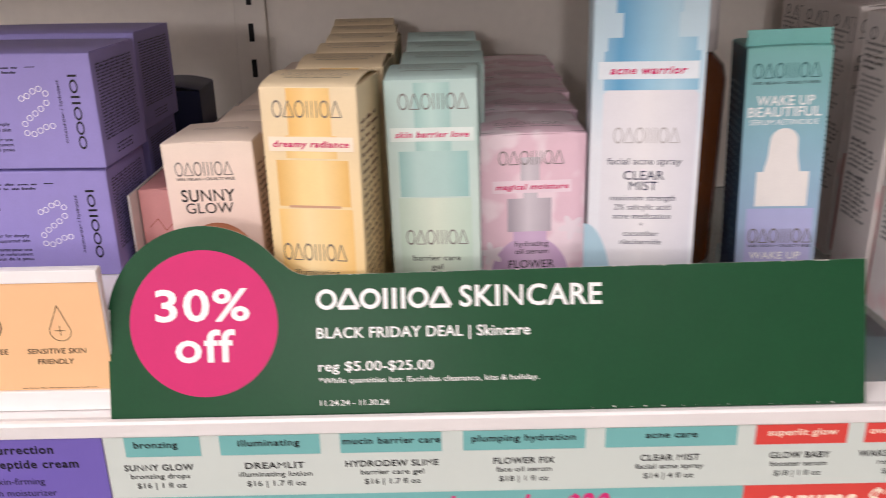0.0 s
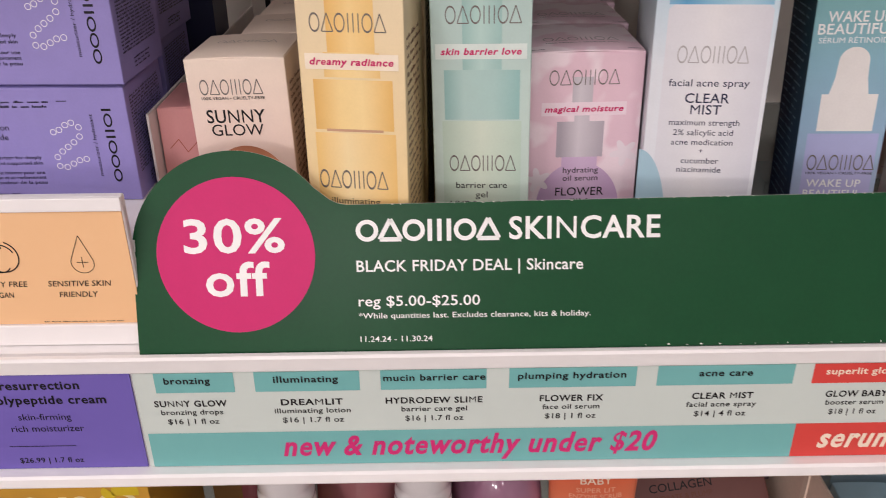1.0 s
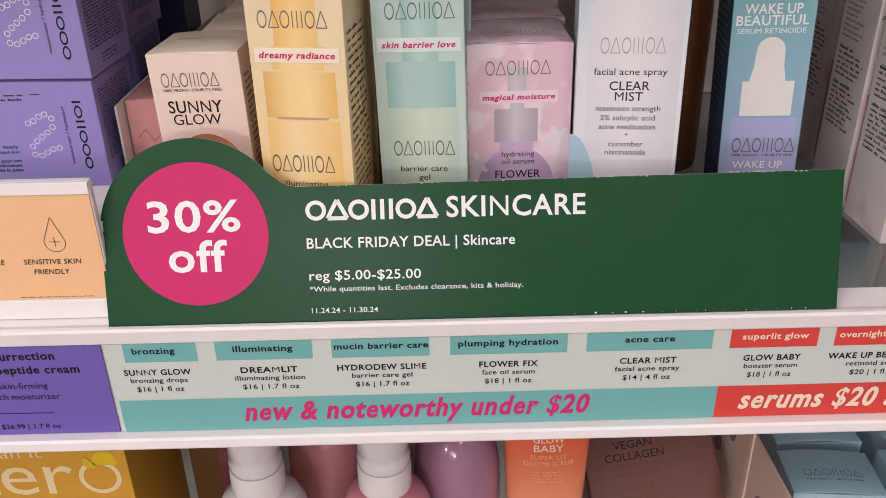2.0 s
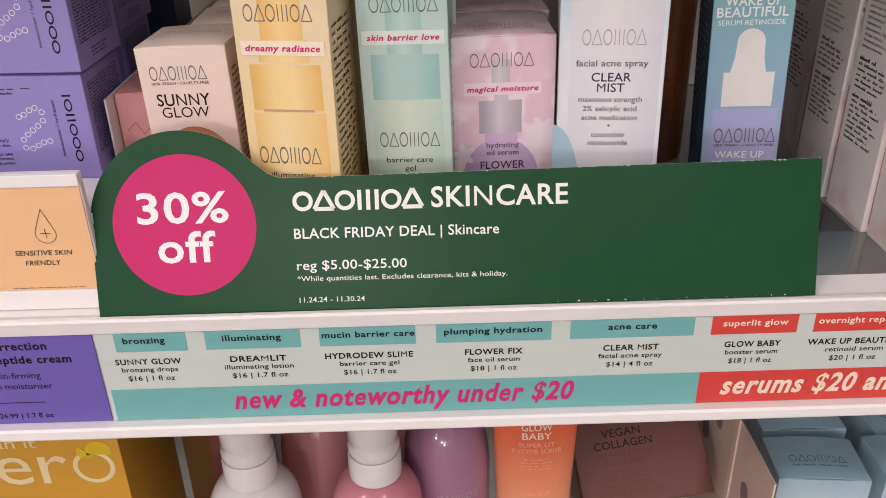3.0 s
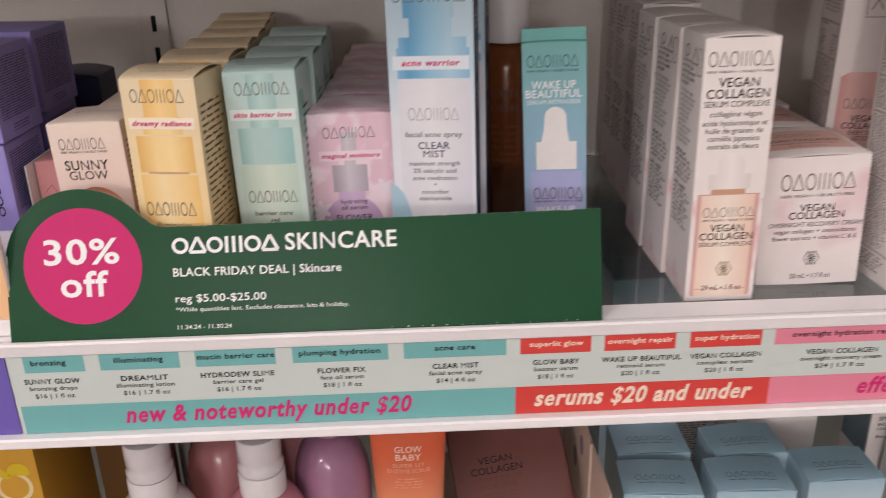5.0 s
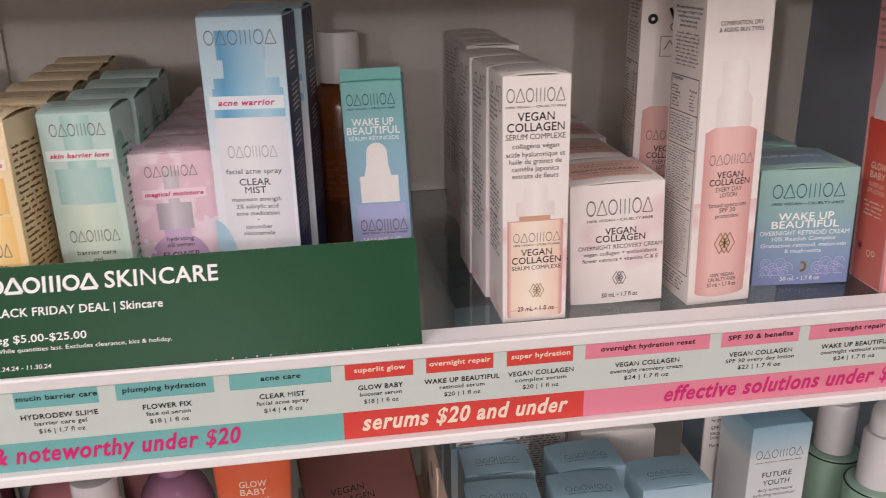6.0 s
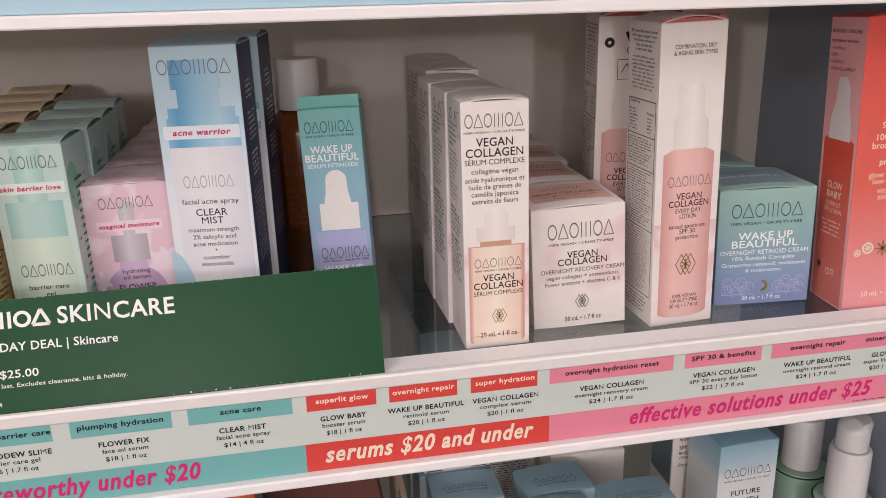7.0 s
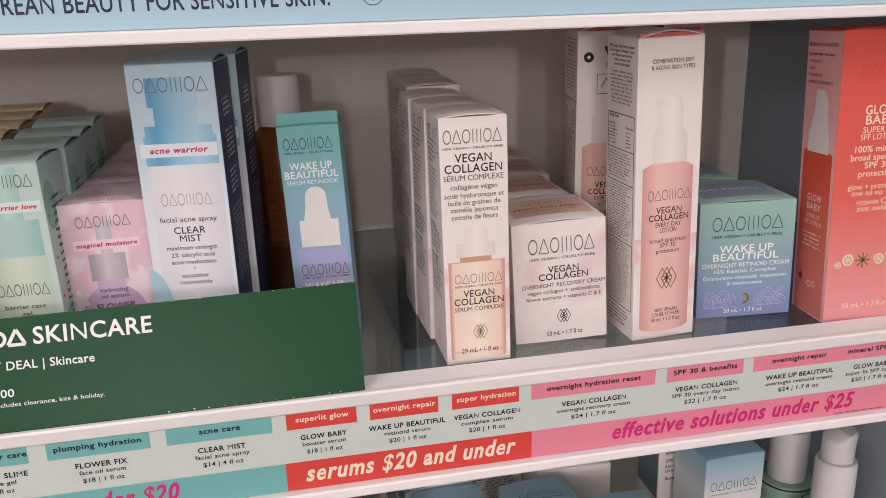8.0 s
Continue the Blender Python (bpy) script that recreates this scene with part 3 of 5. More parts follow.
# small pink carton beside it
H = 0.095
pinky = Carton("skincare_carton", 0.046, 0.046, H, material("rose_print", (222, 158, 156), 0.45), "small dusty pink carton behind the blush drops carton", "", bulge=0.001)
Print().stroke([(-0.019, H - 0.022), (-0.014, H - 0.017), (-0.010, H - 0.024), (-0.004, H - 0.018), (0.003, H - 0.023), (0.010, H - 0.018)], 0.0004).lay("illustration", INK["rust"], pinky.ob, pinky.front)
fine(pinky, pinky.front, -0.018, 0.016, 0.03, H - 0.030, 6, "rust", 7)
pinky.at(-0.1460, 0.4660, DECK, 0)

# yellow lotion cartons
H = 0.159
lotion_print = graded("yellow_print", "z", [(0, (244, 206, 136)), (0.09, (240, 214, 164)), (H, (238, 218, 180))])
dream = Carton("skincare_carton", 0.047, 0.047, H, lotion_print, "warm yellow lotion carton with printed pump bottle", "yellow lotion cartons", bulge=0.0030, along="y")
SHADE = graded("yellow_bottle_print", "x", [(-0.018, (228, 180, 102)), (-0.006, (246, 216, 152)), (0.004, (248, 220, 160)), (0.018, (232, 186, 108))])
Print().rect(-0.0105, 0.0105, H - 0.0235, H - 0.0010).lay("illustration", graded("pale_yellow_bottle_print", "x", [(-0.011, (238, 190, 110)), (0, (248, 214, 148)), (0.011, (240, 200, 128))]), dream.ob, dream.drawn)
Print().rect(-0.0125, 0.0125, H - 0.0345, H - 0.0235).rect(-0.0178, 0.0178, H - 0.0585, H - 0.0355).lay("illustration", SHADE, dream.ob, dream.drawn)
Print().rect(-0.0130, 0.0130, H - 0.0593, H - 0.0581).lay("illustration", INK["sand"], dream.ob, lambda a, b: (a, -LIFT * 0.8, b))
Print().rect(-0.0185, 0.0185, 0.004, H - 0.0600).lay("illustration", graded("bottle_body_yellow_print", "x", [(-0.019, (240, 198, 122)), (-0.004, (248, 224, 172)), (0.019, (240, 198, 124))]), dream.ob, dream.drawn)
mark(dream, dream.front, -0.001, 0.1442, 0.0080, 0.0340)
tag(dream, "dreamy radiance", 0.1280, 0.0070, 0.0415, 0.0372, (246, 232, 210))
mark(dream, dream.front, -0.002, 0.0722, 0.0088, 0.0325)
words(dream, dream.front, [("illuminating", 0.0643, 0.0031, 0.0230, 0.004), ("lotion", 0.0595, 0.0031, 0.0115, 0.004), ("DREAMLIT", 0.0530, 0.0042, 0.0250, 0.01)], "black", -0.0015)
mark(dream, dream.top, 0, 0.014, 0.0050, 0.0350)
claim(dream, dream.top, 0, 0.010, 0.028)
fine(dream, dream.right, -0.019, 0.019, 0.02, H - 0.016, 30, "brown", 9)
fine(dream, dream.left, -0.019, 0.019, 0.02, H - 0.016, 30, "brown", 10)
dream.at(-0.0630, 0.4109, DECK, -8.6)
for k, (x, y, r) in enumerate(((-0.0545, 0.472, -4.0), (-0.0510, 0.524, 0.5), (-0.0520, 0.577, -1.0), (-0.0550, 0.630, 1.0), (-0.0590, 0.686, 2.5))):
    dream.again(x, y, DECK, r)

# pale green gel cartons
H = 0.158
slime = Carton("skincare_carton", 0.046, 0.046, H, graded("pale_green_print", "z", [(0, (204, 218, 202)), (0.10, (196, 216, 208)), (H, (186, 212, 206))]),
               "pale green gel carton with printed pump bottle", "pale green gel cartons", bulge=0.0030, along="y")
Print().rect(-0.0085, 0.0095, 0.1218, H - 0.002).lay("illustration", graded("pale_green_neck_print", "x", [(-0.009, (158, 198, 192)), (0, (188, 218, 210)), (0.009, (164, 202, 196))]), slime.ob, slime.drawn)
Print().rect(-0.0172, 0.0180, 0.0979, 0.1217).lay("illustration", graded("pale_green_collar_print", "x", [(-0.017, (150, 192, 188)), (-0.008, (182, 212, 206)), (0.006, (176, 208, 202)), (0.017, (152, 194, 190))]), slime.ob, slime.drawn)
Print().rect(-0.0185, 0.0190, 0.004, 0.0972).lay("illustration", graded("pale_green_body_print", "x", [(-0.019, (188, 210, 194)), (0, (214, 226, 208)), (0.019, (190, 212, 196))]), slime.ob, slime.drawn)
mark(slime, slime.front, 0.001, 0.1428, 0.0080, 0.0350)
tag(slime, "skin barrier love", 0.1268, 0.0070, 0.0420, 0.0370, (222, 234, 228))
mark(slime, slime.front, 0.0005, 0.0719, 0.0080, 0.0325)
words(slime, slime.front, [("barrier care", 0.0629, 0.0031, 0.0250, 0.004), ("gel", 0.0579, 0.0031, 0.0060, 0.004), ("HYDRODEW", 0.0517, 0.0042, 0.0310, 0.01), ("SLIME", 0.0452, 0.0042, 0.0150, 0.01)], "black")
mark(slime, slime.top, 0, 0.014, 0.0050, 0.0350)
claim(slime, slime.top, 0, 0.010, 0.030)
Print().disc(-0.012, H - 0.030, 0.011, 0.016).disc(0.010, H - 0.070, 0.012, 0.018).disc(-0.008, H - 0.115, 0.013, 0.018).lay("illustration", material("leaf_green_print", (142, 190, 172), 0.45), slime.ob, lambda u, v: (slime.w / 2 + LIFT * 0.5, slime.d / 2 + u, v))
fine(slime, slime.right, -0.010, 0.016, 0.05, H - 0.024, 16, "navy", 12)
Print().disc(-0.018, H - 0.036, 0.0012).disc(-0.017, H - 0.064, 0.0012).disc(-0.018, H - 0.090, 0.0012).lay("illustration", INK["magenta"], slime.ob, slime.right)
slime.at(-0.0034, 0.4318, DECK, -4.6, 0, -1)
for x, y, r in ((0.0000, 0.4810, -2.0), (0.0014, 0.5300, -0.8), (0.0008, 0.5850, 1.0)):
    slime.again(x, y, DECK, r)

# pink oil serum cartons
H = 0.1255
petal = Carton("skincare_carton", 0.057, 0.057, H, blotched("pink_petal_print", (231, 198, 210), (241, 221, 228), 38, 0.50, 0.56), "pale pink oil serum carton with printed dropper bottle", "pale pink serum cartons", bulge=0.0010, slits=True)
Print().rect(-0.0060, 0.0040, 0.1000, 0.1130).rect(-0.0045, 0.0030, 0.0900, 0.1000).rect(-0.0130, 0.0105, 0.0717, 0.0905).lay("illustration", graded("grey_collar_print", "x", [(-0.011, (176, 166, 176)), (-0.002, (214, 206, 212)), (0.011, (178, 168, 178))]), petal.ob, petal.drawn)
Print().rect(-0.0100, 0.0080, 0.066, 0.0717).disc(-0.001, 0.0440, 0.0215, 0.0250).lay("illustration", graded("lilac_bottle_print", "x", [(-0.022, (196, 160, 198)), (0, (216, 188, 216)), (0.022, (196, 160, 198))]), petal.ob, petal.drawn)
flower = Print()
for cu, cv, r in ((0.0215, H - 0.052, 0.0075), (-0.0220, H - 0.066, 0.0070), (0.0235, H - 0.085, 0.0060), (-0.021, H - 0.10, 0.006)):
    flower.poly([(cu + r * (0.72 + 0.28 * math.cos(5 * a + cu * 400)) * math.cos(a), cv + r * (0.72 + 0.28 * math.cos(5 * a + cu * 400)) * math.sin(a)) for a in (k * 0.1571 for k in range(40))])
flower.lay("illustration", INK["wash"], petal.ob, lambda a, b: (a, -LIFT * 0.7, b))
mark(petal, petal.front, -0.0005, 0.1090, 0.0075, 0.0350)
tag(petal, "magical moisture", 0.0936, 0.0068, 0.0420, 0.0390, (240, 220, 228))
words(petal, petal.front, [("hydrating", 0.0632, 0.0030, 0.0180, 0.004), ("oil serum", 0.0588, 0.0030, 0.0180, 0.004), ("FLOWER", 0.0506, 0.0045, 0.0250, 0.006), ("FIX", 0.0445, 0.0042, 0.0095, 0.006)], "black")
mark(petal, petal.top, 0, 0.018, 0.0070, 0.0380)
claim(petal, petal.top, 0, 0.013, 0.036)
fine(petal, petal.right, -0.020, 0.020, 0.03, H - 0.02, 18, "grey", 14)
petal.at(0.0479, 0.4498, DECK, 0, 0, -0.7)
for x, y, r in ((0.0510, 0.5110, 1.0), (0.0550, 0.5705, -1.0), (0.0585, 0.6300, 0.8), (0.0610, 0.6895, 0)):
    petal.again(x, y, DECK, r)

# white and blue spray cartons
H = 0.214
mist = Carton("skincare_carton", 0.0545, 0.056, H, graded("white_to_sky_print", "z", [(0, (232, 232, 236)), (0.12, (226, 230, 236)), (0.16, (196, 220, 232)), (H, (188, 216, 228))]),
              "tall white spray carton with blue printed pump", "tall spray cartons", bulge=0.0026, along="y")
SKY = graded("sky_pump_print", "x", [(-0.024, (150, 196, 220)), (-0.014, (96, 164, 206)), (0.0, (152, 200, 224)), (0.012, (176, 212, 228)), (0.024, (140, 190, 216))])
Print().rect(-0.0165, 0.0150, 0.1866, 0.2050).rect(-0.0130, 0.0135, 0.1750, 0.1866).rect(-0.0200, 0.0225, 0.1685, 0.1750).rect(-0.0215, 0.0245, 0.1495, 0.1685).lay("illustration", SKY, mist.ob, mist.drawn)
Print().rect(-0.0215, 0.0250, 0.004, 0.1475).poly([(-0.0215, 0.1475), (0.0250, 0.1475), (0.0225, 0.1495), (-0.0190, 0.1495)]).lay(
    "illustration", graded("white_bottle_print", "x", [(-0.022, (224, 224, 230)), (0, (234, 232, 234)), (0.025, (216, 216, 224))]), mist.ob, mist.drawn)
Print().disc(-0.0292, 0.030, 0.0160, 0.050, a0=-90, a1=90).lay("illustration", INK["paleblue"], mist.ob, lambda a, b: (a, -LIFT * 0.8, b))
mark(mist, mist.front, -0.0005, 0.1960, 0.0092, 0.0465, INK["mark"])
tag(mist, "acne warrior", 0.1550, 0.0086, 0.0485, 0.0370, (228, 236, 242))
mark(mist, mist.front, 0.0005, 0.1228, 0.0080, 0.0330, INK["softgrey"])
words(mist, mist.front, [("facial acne spray", 0.1118, 0.0034, 0.0370, 0.004), ("CLEAR", 0.1038, 0.0046, 0.0205, 0.008), ("MIST", 0.0982, 0.0046, 0.0142, 0.008), ("maximum strength", 0.0927, 0.0029, 0.0330, 0.004), ("2% salicylic acid", 0.0877, 0.0029, 0.0282, 0.004),
                          ("acne medication", 0.0828, 0.0029, 0.0292, 0.004), ("+", 0.0785, 0.0026, None, 0), ("cucumber", 0.0733, 0.0029, 0.0180, 0.004), ("niacinamide", 0.0687, 0.0029, 0.0212, 0.004)], "navy", 0.0002)
Print().rect(-0.028, 0.028, 0.0006, H - 0.0012).lay("side_panel_print", material("navy_print", (34, 44, 84), 0.4), mist.ob, lambda u, v: (mist.w / 2 + LIFT * 0.5, mist.d / 2 + u * 0.985, v), "navy blue side")
fine(mist, mist.right, -0.010, 0.018, H - 0.038, H - 0.024, 4, "white", 15)
fine(mist, mist.right, -0.010, 0.020, H - 0.066, H - 0.045, 6, "white", 16)
fine(mist, mist.right, -0.010, 0.020, H - 0.090, H - 0.072, 5, "white", 17)
fine(mist, mist.right, -0.016, 0.022, H - 0.150, H - 0.097, 14, "softgrey", 18)
Print().disc(-0.018, H - 0.034, 0.0014).disc(-0.018, H - 0.056, 0.0014).disc(-0.018, H - 0.082, 0.0014).lay("illustration", INK["hotpink"], mist.ob, mist.right)
mist.at(0.1031, 0.4337, DECK, -7.4, -0.6, -0.7)
mist.again(0.1150, 0.4960, DECK, -8, 0, -0.5)

# blue to lilac serum carton
H = 0.165
wake = Carton("skincare_carton", 0.0435, 0.044, H, graded("teal_blue_lilac_print", "z", [(0, (188, 186, 218)), (0.075, (152, 182, 208)), (0.115, (142, 186, 202)), (H, (128, 192, 186))]),
              "teal and blue serum carton with printed dropper bottle", "", bulge=0.0006)
part("raised_flap", box_bm(bmesh.new(), -0.0215, 0.0215, 0.004, 0.0045, H - 0.004, H + 0.0085, 0.0002), material("teal_print", (120, 190, 184), 0.42), wake.ob, "teal flap standing up from the top")
Print().rect(-0.0218, 0.0218, 0.0006, H - 0.001).lay("side_panel_print", graded("deep_teal_print", "z", [(0, (80, 100, 140)), (H, (50, 104, 112))]), wake.ob, lambda u, v: (-wake.w / 2 - LIFT * 0.5, wake.d / 2 + u, v), "deep teal side")
fine(wake, wake.left, -0.018, 0.018, 0.03, H - 0.02, 26, "paleblue", 20, fill=0.25)
Print().disc(0.0005, 0.1135, 0.0075, 0.0075, a0=0, a1=180).poly([(-0.0070, 0.1135), (0.0080, 0.1135), (0.0084, 0.1050), (0.0100, 0.0965), (-0.0095, 0.0965), (-0.0076, 0.1050)]).rect(-0.0130, 0.0150, 0.0765, 0.0965).lay(
    "illustration", material("white_dropper_print", (238, 234, 230), 0.42), wake.ob, wake.drawn, "white printed dropper")
Print().rect(-0.0170, 0.0190, 0.004, 0.0752).lay("illustration", graded("lilac_print", "z", [(0, (190, 178, 222)), (0.07, (176, 180, 220))]), wake.ob, wake.drawn)
mark(wake, wake.front, -0.001, 0.1482, 0.0080, 0.0350, INK["deepteal"])
claim(wake, wake.front, -0.001, 0.1450, 0.0345)
words(wake, wake.front, [("WAKE UP", 0.1336, 0.0052, 0.0300, 0.014), ("BEAUTIFUL", 0.1275, 0.0052, 0.0380, 0.014), ("SÉRUM RÉTINOÏDE", 0.1230, 0.0028, 0.0360, 0.0)], "white", -0.0005)
mark(wake, wake.front, 0.002, 0.0547, 0.0085, 0.0350)
claim(wake, wake.front, 0.002, 0.0522, 0.0340)
words(wake, wake.front, [("WAKE UP", 0.0450, 0.0042, 0.0280, 0.012), ("BEAUTIFUL", 0.0390, 0.0042, 0.0300, 0.012)], "white")
wake.at(0.1909, 0.4691, DECK, -8.2, -0.7, -2.2)

# tall white serum cartons
H = 0.1745
WASH = blotched("blush_wash_print", (238, 228, 224), (232, 196, 196), 26, 0.50, 0.60)
PLAIN = material("white_carton", (238, 230, 225), 0.45, amount=0.04)
serum = Carton("skincare_carton", 0.046, 0.046, H, PLAIN, "tall white serum carton with pink printed dropper bottle", "tall white serum cartons", bulge=0.0018, slits=True)
Print().rect(-0.0228, 0.0228, 0.0008, 0.072).lay("illustration", WASH, serum.ob, lambda a, b: (a, -LIFT * 0.3, b))
Print().rect(-0.0138, 0.0132, H * 0.452, H * 0.510).rect(-0.0085, 0.0085, H * 0.51, H * 0.545).disc(0, H * 0.545, 0.0085, 0.008, a0=0, a1=180).lay("illustration", graded("white_dropper_shade", "x", [(-0.014, (228, 216, 212)), (0, (242, 234, 230)), (0.014, (226, 214, 210))]), serum.ob, serum.drawn)
Print().rect(-0.0115, 0.0105, H * 0.433, H * 0.452).lay("illustration", INK["sand"], serum.ob, serum.drawn)
Print().rect(-0.0192, 0.0192, H * 0.022, H * 0.433).lay("illustration", graded("amber_pink_bottle_print", "x", [(-0.0192, (206, 152, 138)), (-0.0165, (240, 214, 196)), (0, (246, 232, 216)), (0.0165, (238, 208, 190)), (0.0192, (202, 148, 136))]), serum.ob, serum.drawn)
edge = Print().rect(-0.0198, 0.0198, H * 0.430, H * 0.434).rect(-0.0198, -0.0188, H * 0.03, H * 0.433).rect(0.0188, 0.0198, H * 0.03, H * 0.433).rect(-0.017, 0.017, H * 0.050, H * 0.053)
edge.lay("illustration", INK["rose"], serum.ob, lambda a, b: (a, -LIFT * 0.9, b))
mark(serum, serum.front, -0.0008, 0.1570, 0.0090, 0.0400)
claim(serum, serum.front, -0.0005, 0.1532, 0.0410)
words(serum, serum.front, [("VEGAN", 0.1446, 0.0056, 0.0250, 0.010), ("COLLAGEN", 0.1376, 0.0056, 0.0390, 0.010), ("SÉRUM COMPLEXE", 0.1322, 0.0037, 0.0408, 0.0), ("collagène végan", 0.1262, 0.0034, 0.0320, 0.0), ("acide hyaluronique et", 0.1205, 0.0034, 0.0408, 0.0),
                            ("huile de graines de", 0.1156, 0.0034, 0.0360, 0.0), ("camélia japonica", 0.1106, 0.0034, 0.0325, 0.0), ("extraits de fleurs", 0.1056, 0.0034, 0.0320, 0.0)], "black", -0.0005)
mark(serum, serum.front, 0.001, 0.0600, 0.0066, 0.0340)
claim(serum, serum.front, 0.001, 0.0571, 0.0330)
words(serum, serum.front, [("VEGAN", 0.0500, 0.0048, 0.0220, 0.010), ("COLLAGEN", 0.0442, 0.0048, 0.0350, 0.010), ("SÉRUM COMPLEXE", 0.0395, 0.0030, 0.0350, 0.0), ("29 mL • 1 fl oz", 0.0080, 0.0036, 0.0265, 0.004)], "black", 0.001)
lotus(serum, serum.front, 0.0015, 0.0235, 0.0052)
mark(serum, serum.top, 0, 0.010, 0.0060, 0.0330)
for k, line in enumerate(("Concentrated bioactive", "serum with vegan", "collagen. Support for", "your dewy, youthful", "looking skin.")):
    Print().text(line, -0.018, 0.1555 - 0.0036 * k, 0.0020, bold=0.016, align="l").lay("lettering", INK["black"], serum.ob, serum.left)
for k, line in enumerate(("*We use vegan collagen", "proteins produced through", "a plant based fermentation", "process that uses zero", "animal inputs while", "demonstrating its", "equivalence to", "animal-derived collagens", "through structural,", "biochemical, physical and", "biological properties.")):
    Print().text(line, -0.018, 0.1360 - 0.0033 * k, 0.0018, bold=0.004, align="l").lay("lettering", INK["black"], serum.ob, serum.left)
fine(serum, serum.left, -0.018, 0.004, 0.0945, 0.0980, 1, "black", 21, 0.1, 0.55)
fine(serum, serum.left, -0.018, 0.018, 0.0780, 0.0945, 5, "black", 37, 0.25, 0.42)
fine(serum, serum.left, -0.018, 0.006, 0.0720, 0.0755, 1, "black", 39, 0.1, 0.55)
fine(serum, serum.left, -0.018, 0.018, 0.0460, 0.0720, 8, "black", 38, 0.25, 0.42)
Print().ring(-0.010, H - 0.012, 0.0035, 0.0009).stroke([(0.002, H - 0.016), (0.006, H - 0.008), (0.010, H - 0.016)], 0.0009).stroke([(0.012, H - 0.024), (0.019, H - 0.024), (0.019, H - 0.008), (0.012, H - 0.008), (0.012, H - 0.024)], 0.0005).lay("icon", INK["black"], serum.ob, serum.left)
Print().rect(-0.0225, 0.0225, 0.001, 0.040).lay("illustration", WASH, serum.ob, lambda u, v: (-serum.w / 2 - LIFT * 0.5, serum.d / 2 - u, v))
serum.at(0.2905, 0.4077, DECK, -0.8, 0, -0.7)
for x, y, r in ((0.2880, 0.4565, 1.5), (0.2860, 0.5080, -0.5), (0.2985, 0.5880, -1.5), (0.3005, 0.6360, 1.0), (0.3030, 0.6840, -1.0)):
    serum.again(x, y, DECK, r)

# cream cartons
def cube_carton(name, mat, label, group, w=0.070):
    return Carton(name, w, 0.069, 0.093, mat, label, group, bulge=0.0016)


H = 0.093
cream = cube_carton("skincare_carton", blotched("white_rose_wash_print", (238, 228, 224), (230, 204, 206), 17, 0.50, 0.60), "square white cream carton with blush pink swirl", "white cream cartons")
mark(cream, cream.front, 0.0015, 0.0695, 0.0115, 0.0500)
claim(cream, cream.front, 0.0020, 0.0646, 0.0490, cap=0.0019)
words(cream, cream.front, [("VEGAN", 0.0545, 0.0050, 0.0230, 0.010), ("COLLAGEN", 0.0490, 0.0050, 0.0370, 0.010), ("OVERNIGHT RECOVERY CREAM", 0.0434, 0.0032, 0.0630, 0.0), ("vegan collagen + antioxidants", 0.0386, 0.0030, 0.0550, 0.0),
                            ("flower extracts + vitamins C & E", 0.0336, 0.0030, 0.0570, 0.0), ("50 mL • 1.7 fl oz", 0.0050, 0.0034, 0.0275, 0.006)], "black", 0.0025)
lotus(cream, cream.front, 0.002, 0.0200, 0.0052, INK["black"])
Print().panel(-0.029, 0.031, 0.014, 0.058).lay("top_print", material("blush_label_print", (232, 190, 176), 0.4), cream.ob, lambda u, v: (u, v, H + cream.arch(u) + LIFT * 0.5))
mark(cream, cream.top, 0, 0.042, 0.0080, 0.0330)
Print().text("VEGAN COLLAGEN", 0, 0.031, 0.0055, 0.0520, bold=0.01).text("overnight recovery cream", 0, 0.025, 0.0028, 0.045).text("50 mL • 1.7 fl oz", 0, 0.018, 0.0026, 0.024).lay("lettering", INK["plum"], cream.ob, cream.top)
fine(cream, cream.left, -0.030, 0.030, 0.012, H - 0.012, 16, "black", 22)
cream.at(0.3594, 0.4281, DECK, -3, 0, -2.5)
cream.again(0.3575, 0.5020, DECK, 0.5, 0, -1)
cream.again(0.3640, 0.5760, DECK, -1)
cream.again(0.3700, 0.6490, DECK, 1)

green = cube_carton("skincare_carton", graded("teal_to_violet_blue_print", "z", [(0, (136, 146, 188)), (0.030, (138, 164, 192)), (0.060, (146, 182, 182)), (H, (158, 192, 184))]), "square teal and blue night cream carton with white clouds", "teal cream cartons", 0.076)
mark(green, green.front, 0.0, 0.0705, 0.0110, 0.0570, INK["deepteal"])
claim(green, green.front, 0.0, 0.0650, 0.0560, cap=0.0021)
words(green, green.front, [("WAKE UP", 0.0530, 0.0058, 0.0430, 0.010), ("BEAUTIFUL", 0.0466, 0.0058, 0.0525, 0.010), ("OVERNIGHT RETINOID CREAM", 0.0410, 0.0036, 0.0700, 0.0), ("10% Restlab Complex", 0.0364, 0.0032, 0.0500, 0.0),
                            ("Granactive retinoid, melatonin", 0.0312, 0.0032, 0.0670, 0.0), ("& mushrooms", 0.0264, 0.0032, 0.0285, 0.0), ("50 mL • 1.7 fl oz", 0.0036, 0.0034, 0.0310, 0.006)], "white")
cloud = Print()
for side in (-1, 1):
    for cu, cv, r in ((0.012, 0.150, 0.0045), (0.018, 0.185, 0.0050), (0.024, 0.150, 0.0045), (0.029, 0.195, 0.0040), (0.015, 0.120, 0.0040), (0.022, 0.112, 0.0040), (0.029, 0.125, 0.0040)):
        cloud.ring(side * cu + 0.001, H * cv, r, 0.0004, 16, 0 if side > 0 else -20, 250).ring(side * cu + 0.001, H * cv, r * 0.5, 0.0004, 12, 30, 300)
    cloud.stroke([(side * 0.006, H * 0.09), (side * 0.033, H * 0.09)], 0.0004)
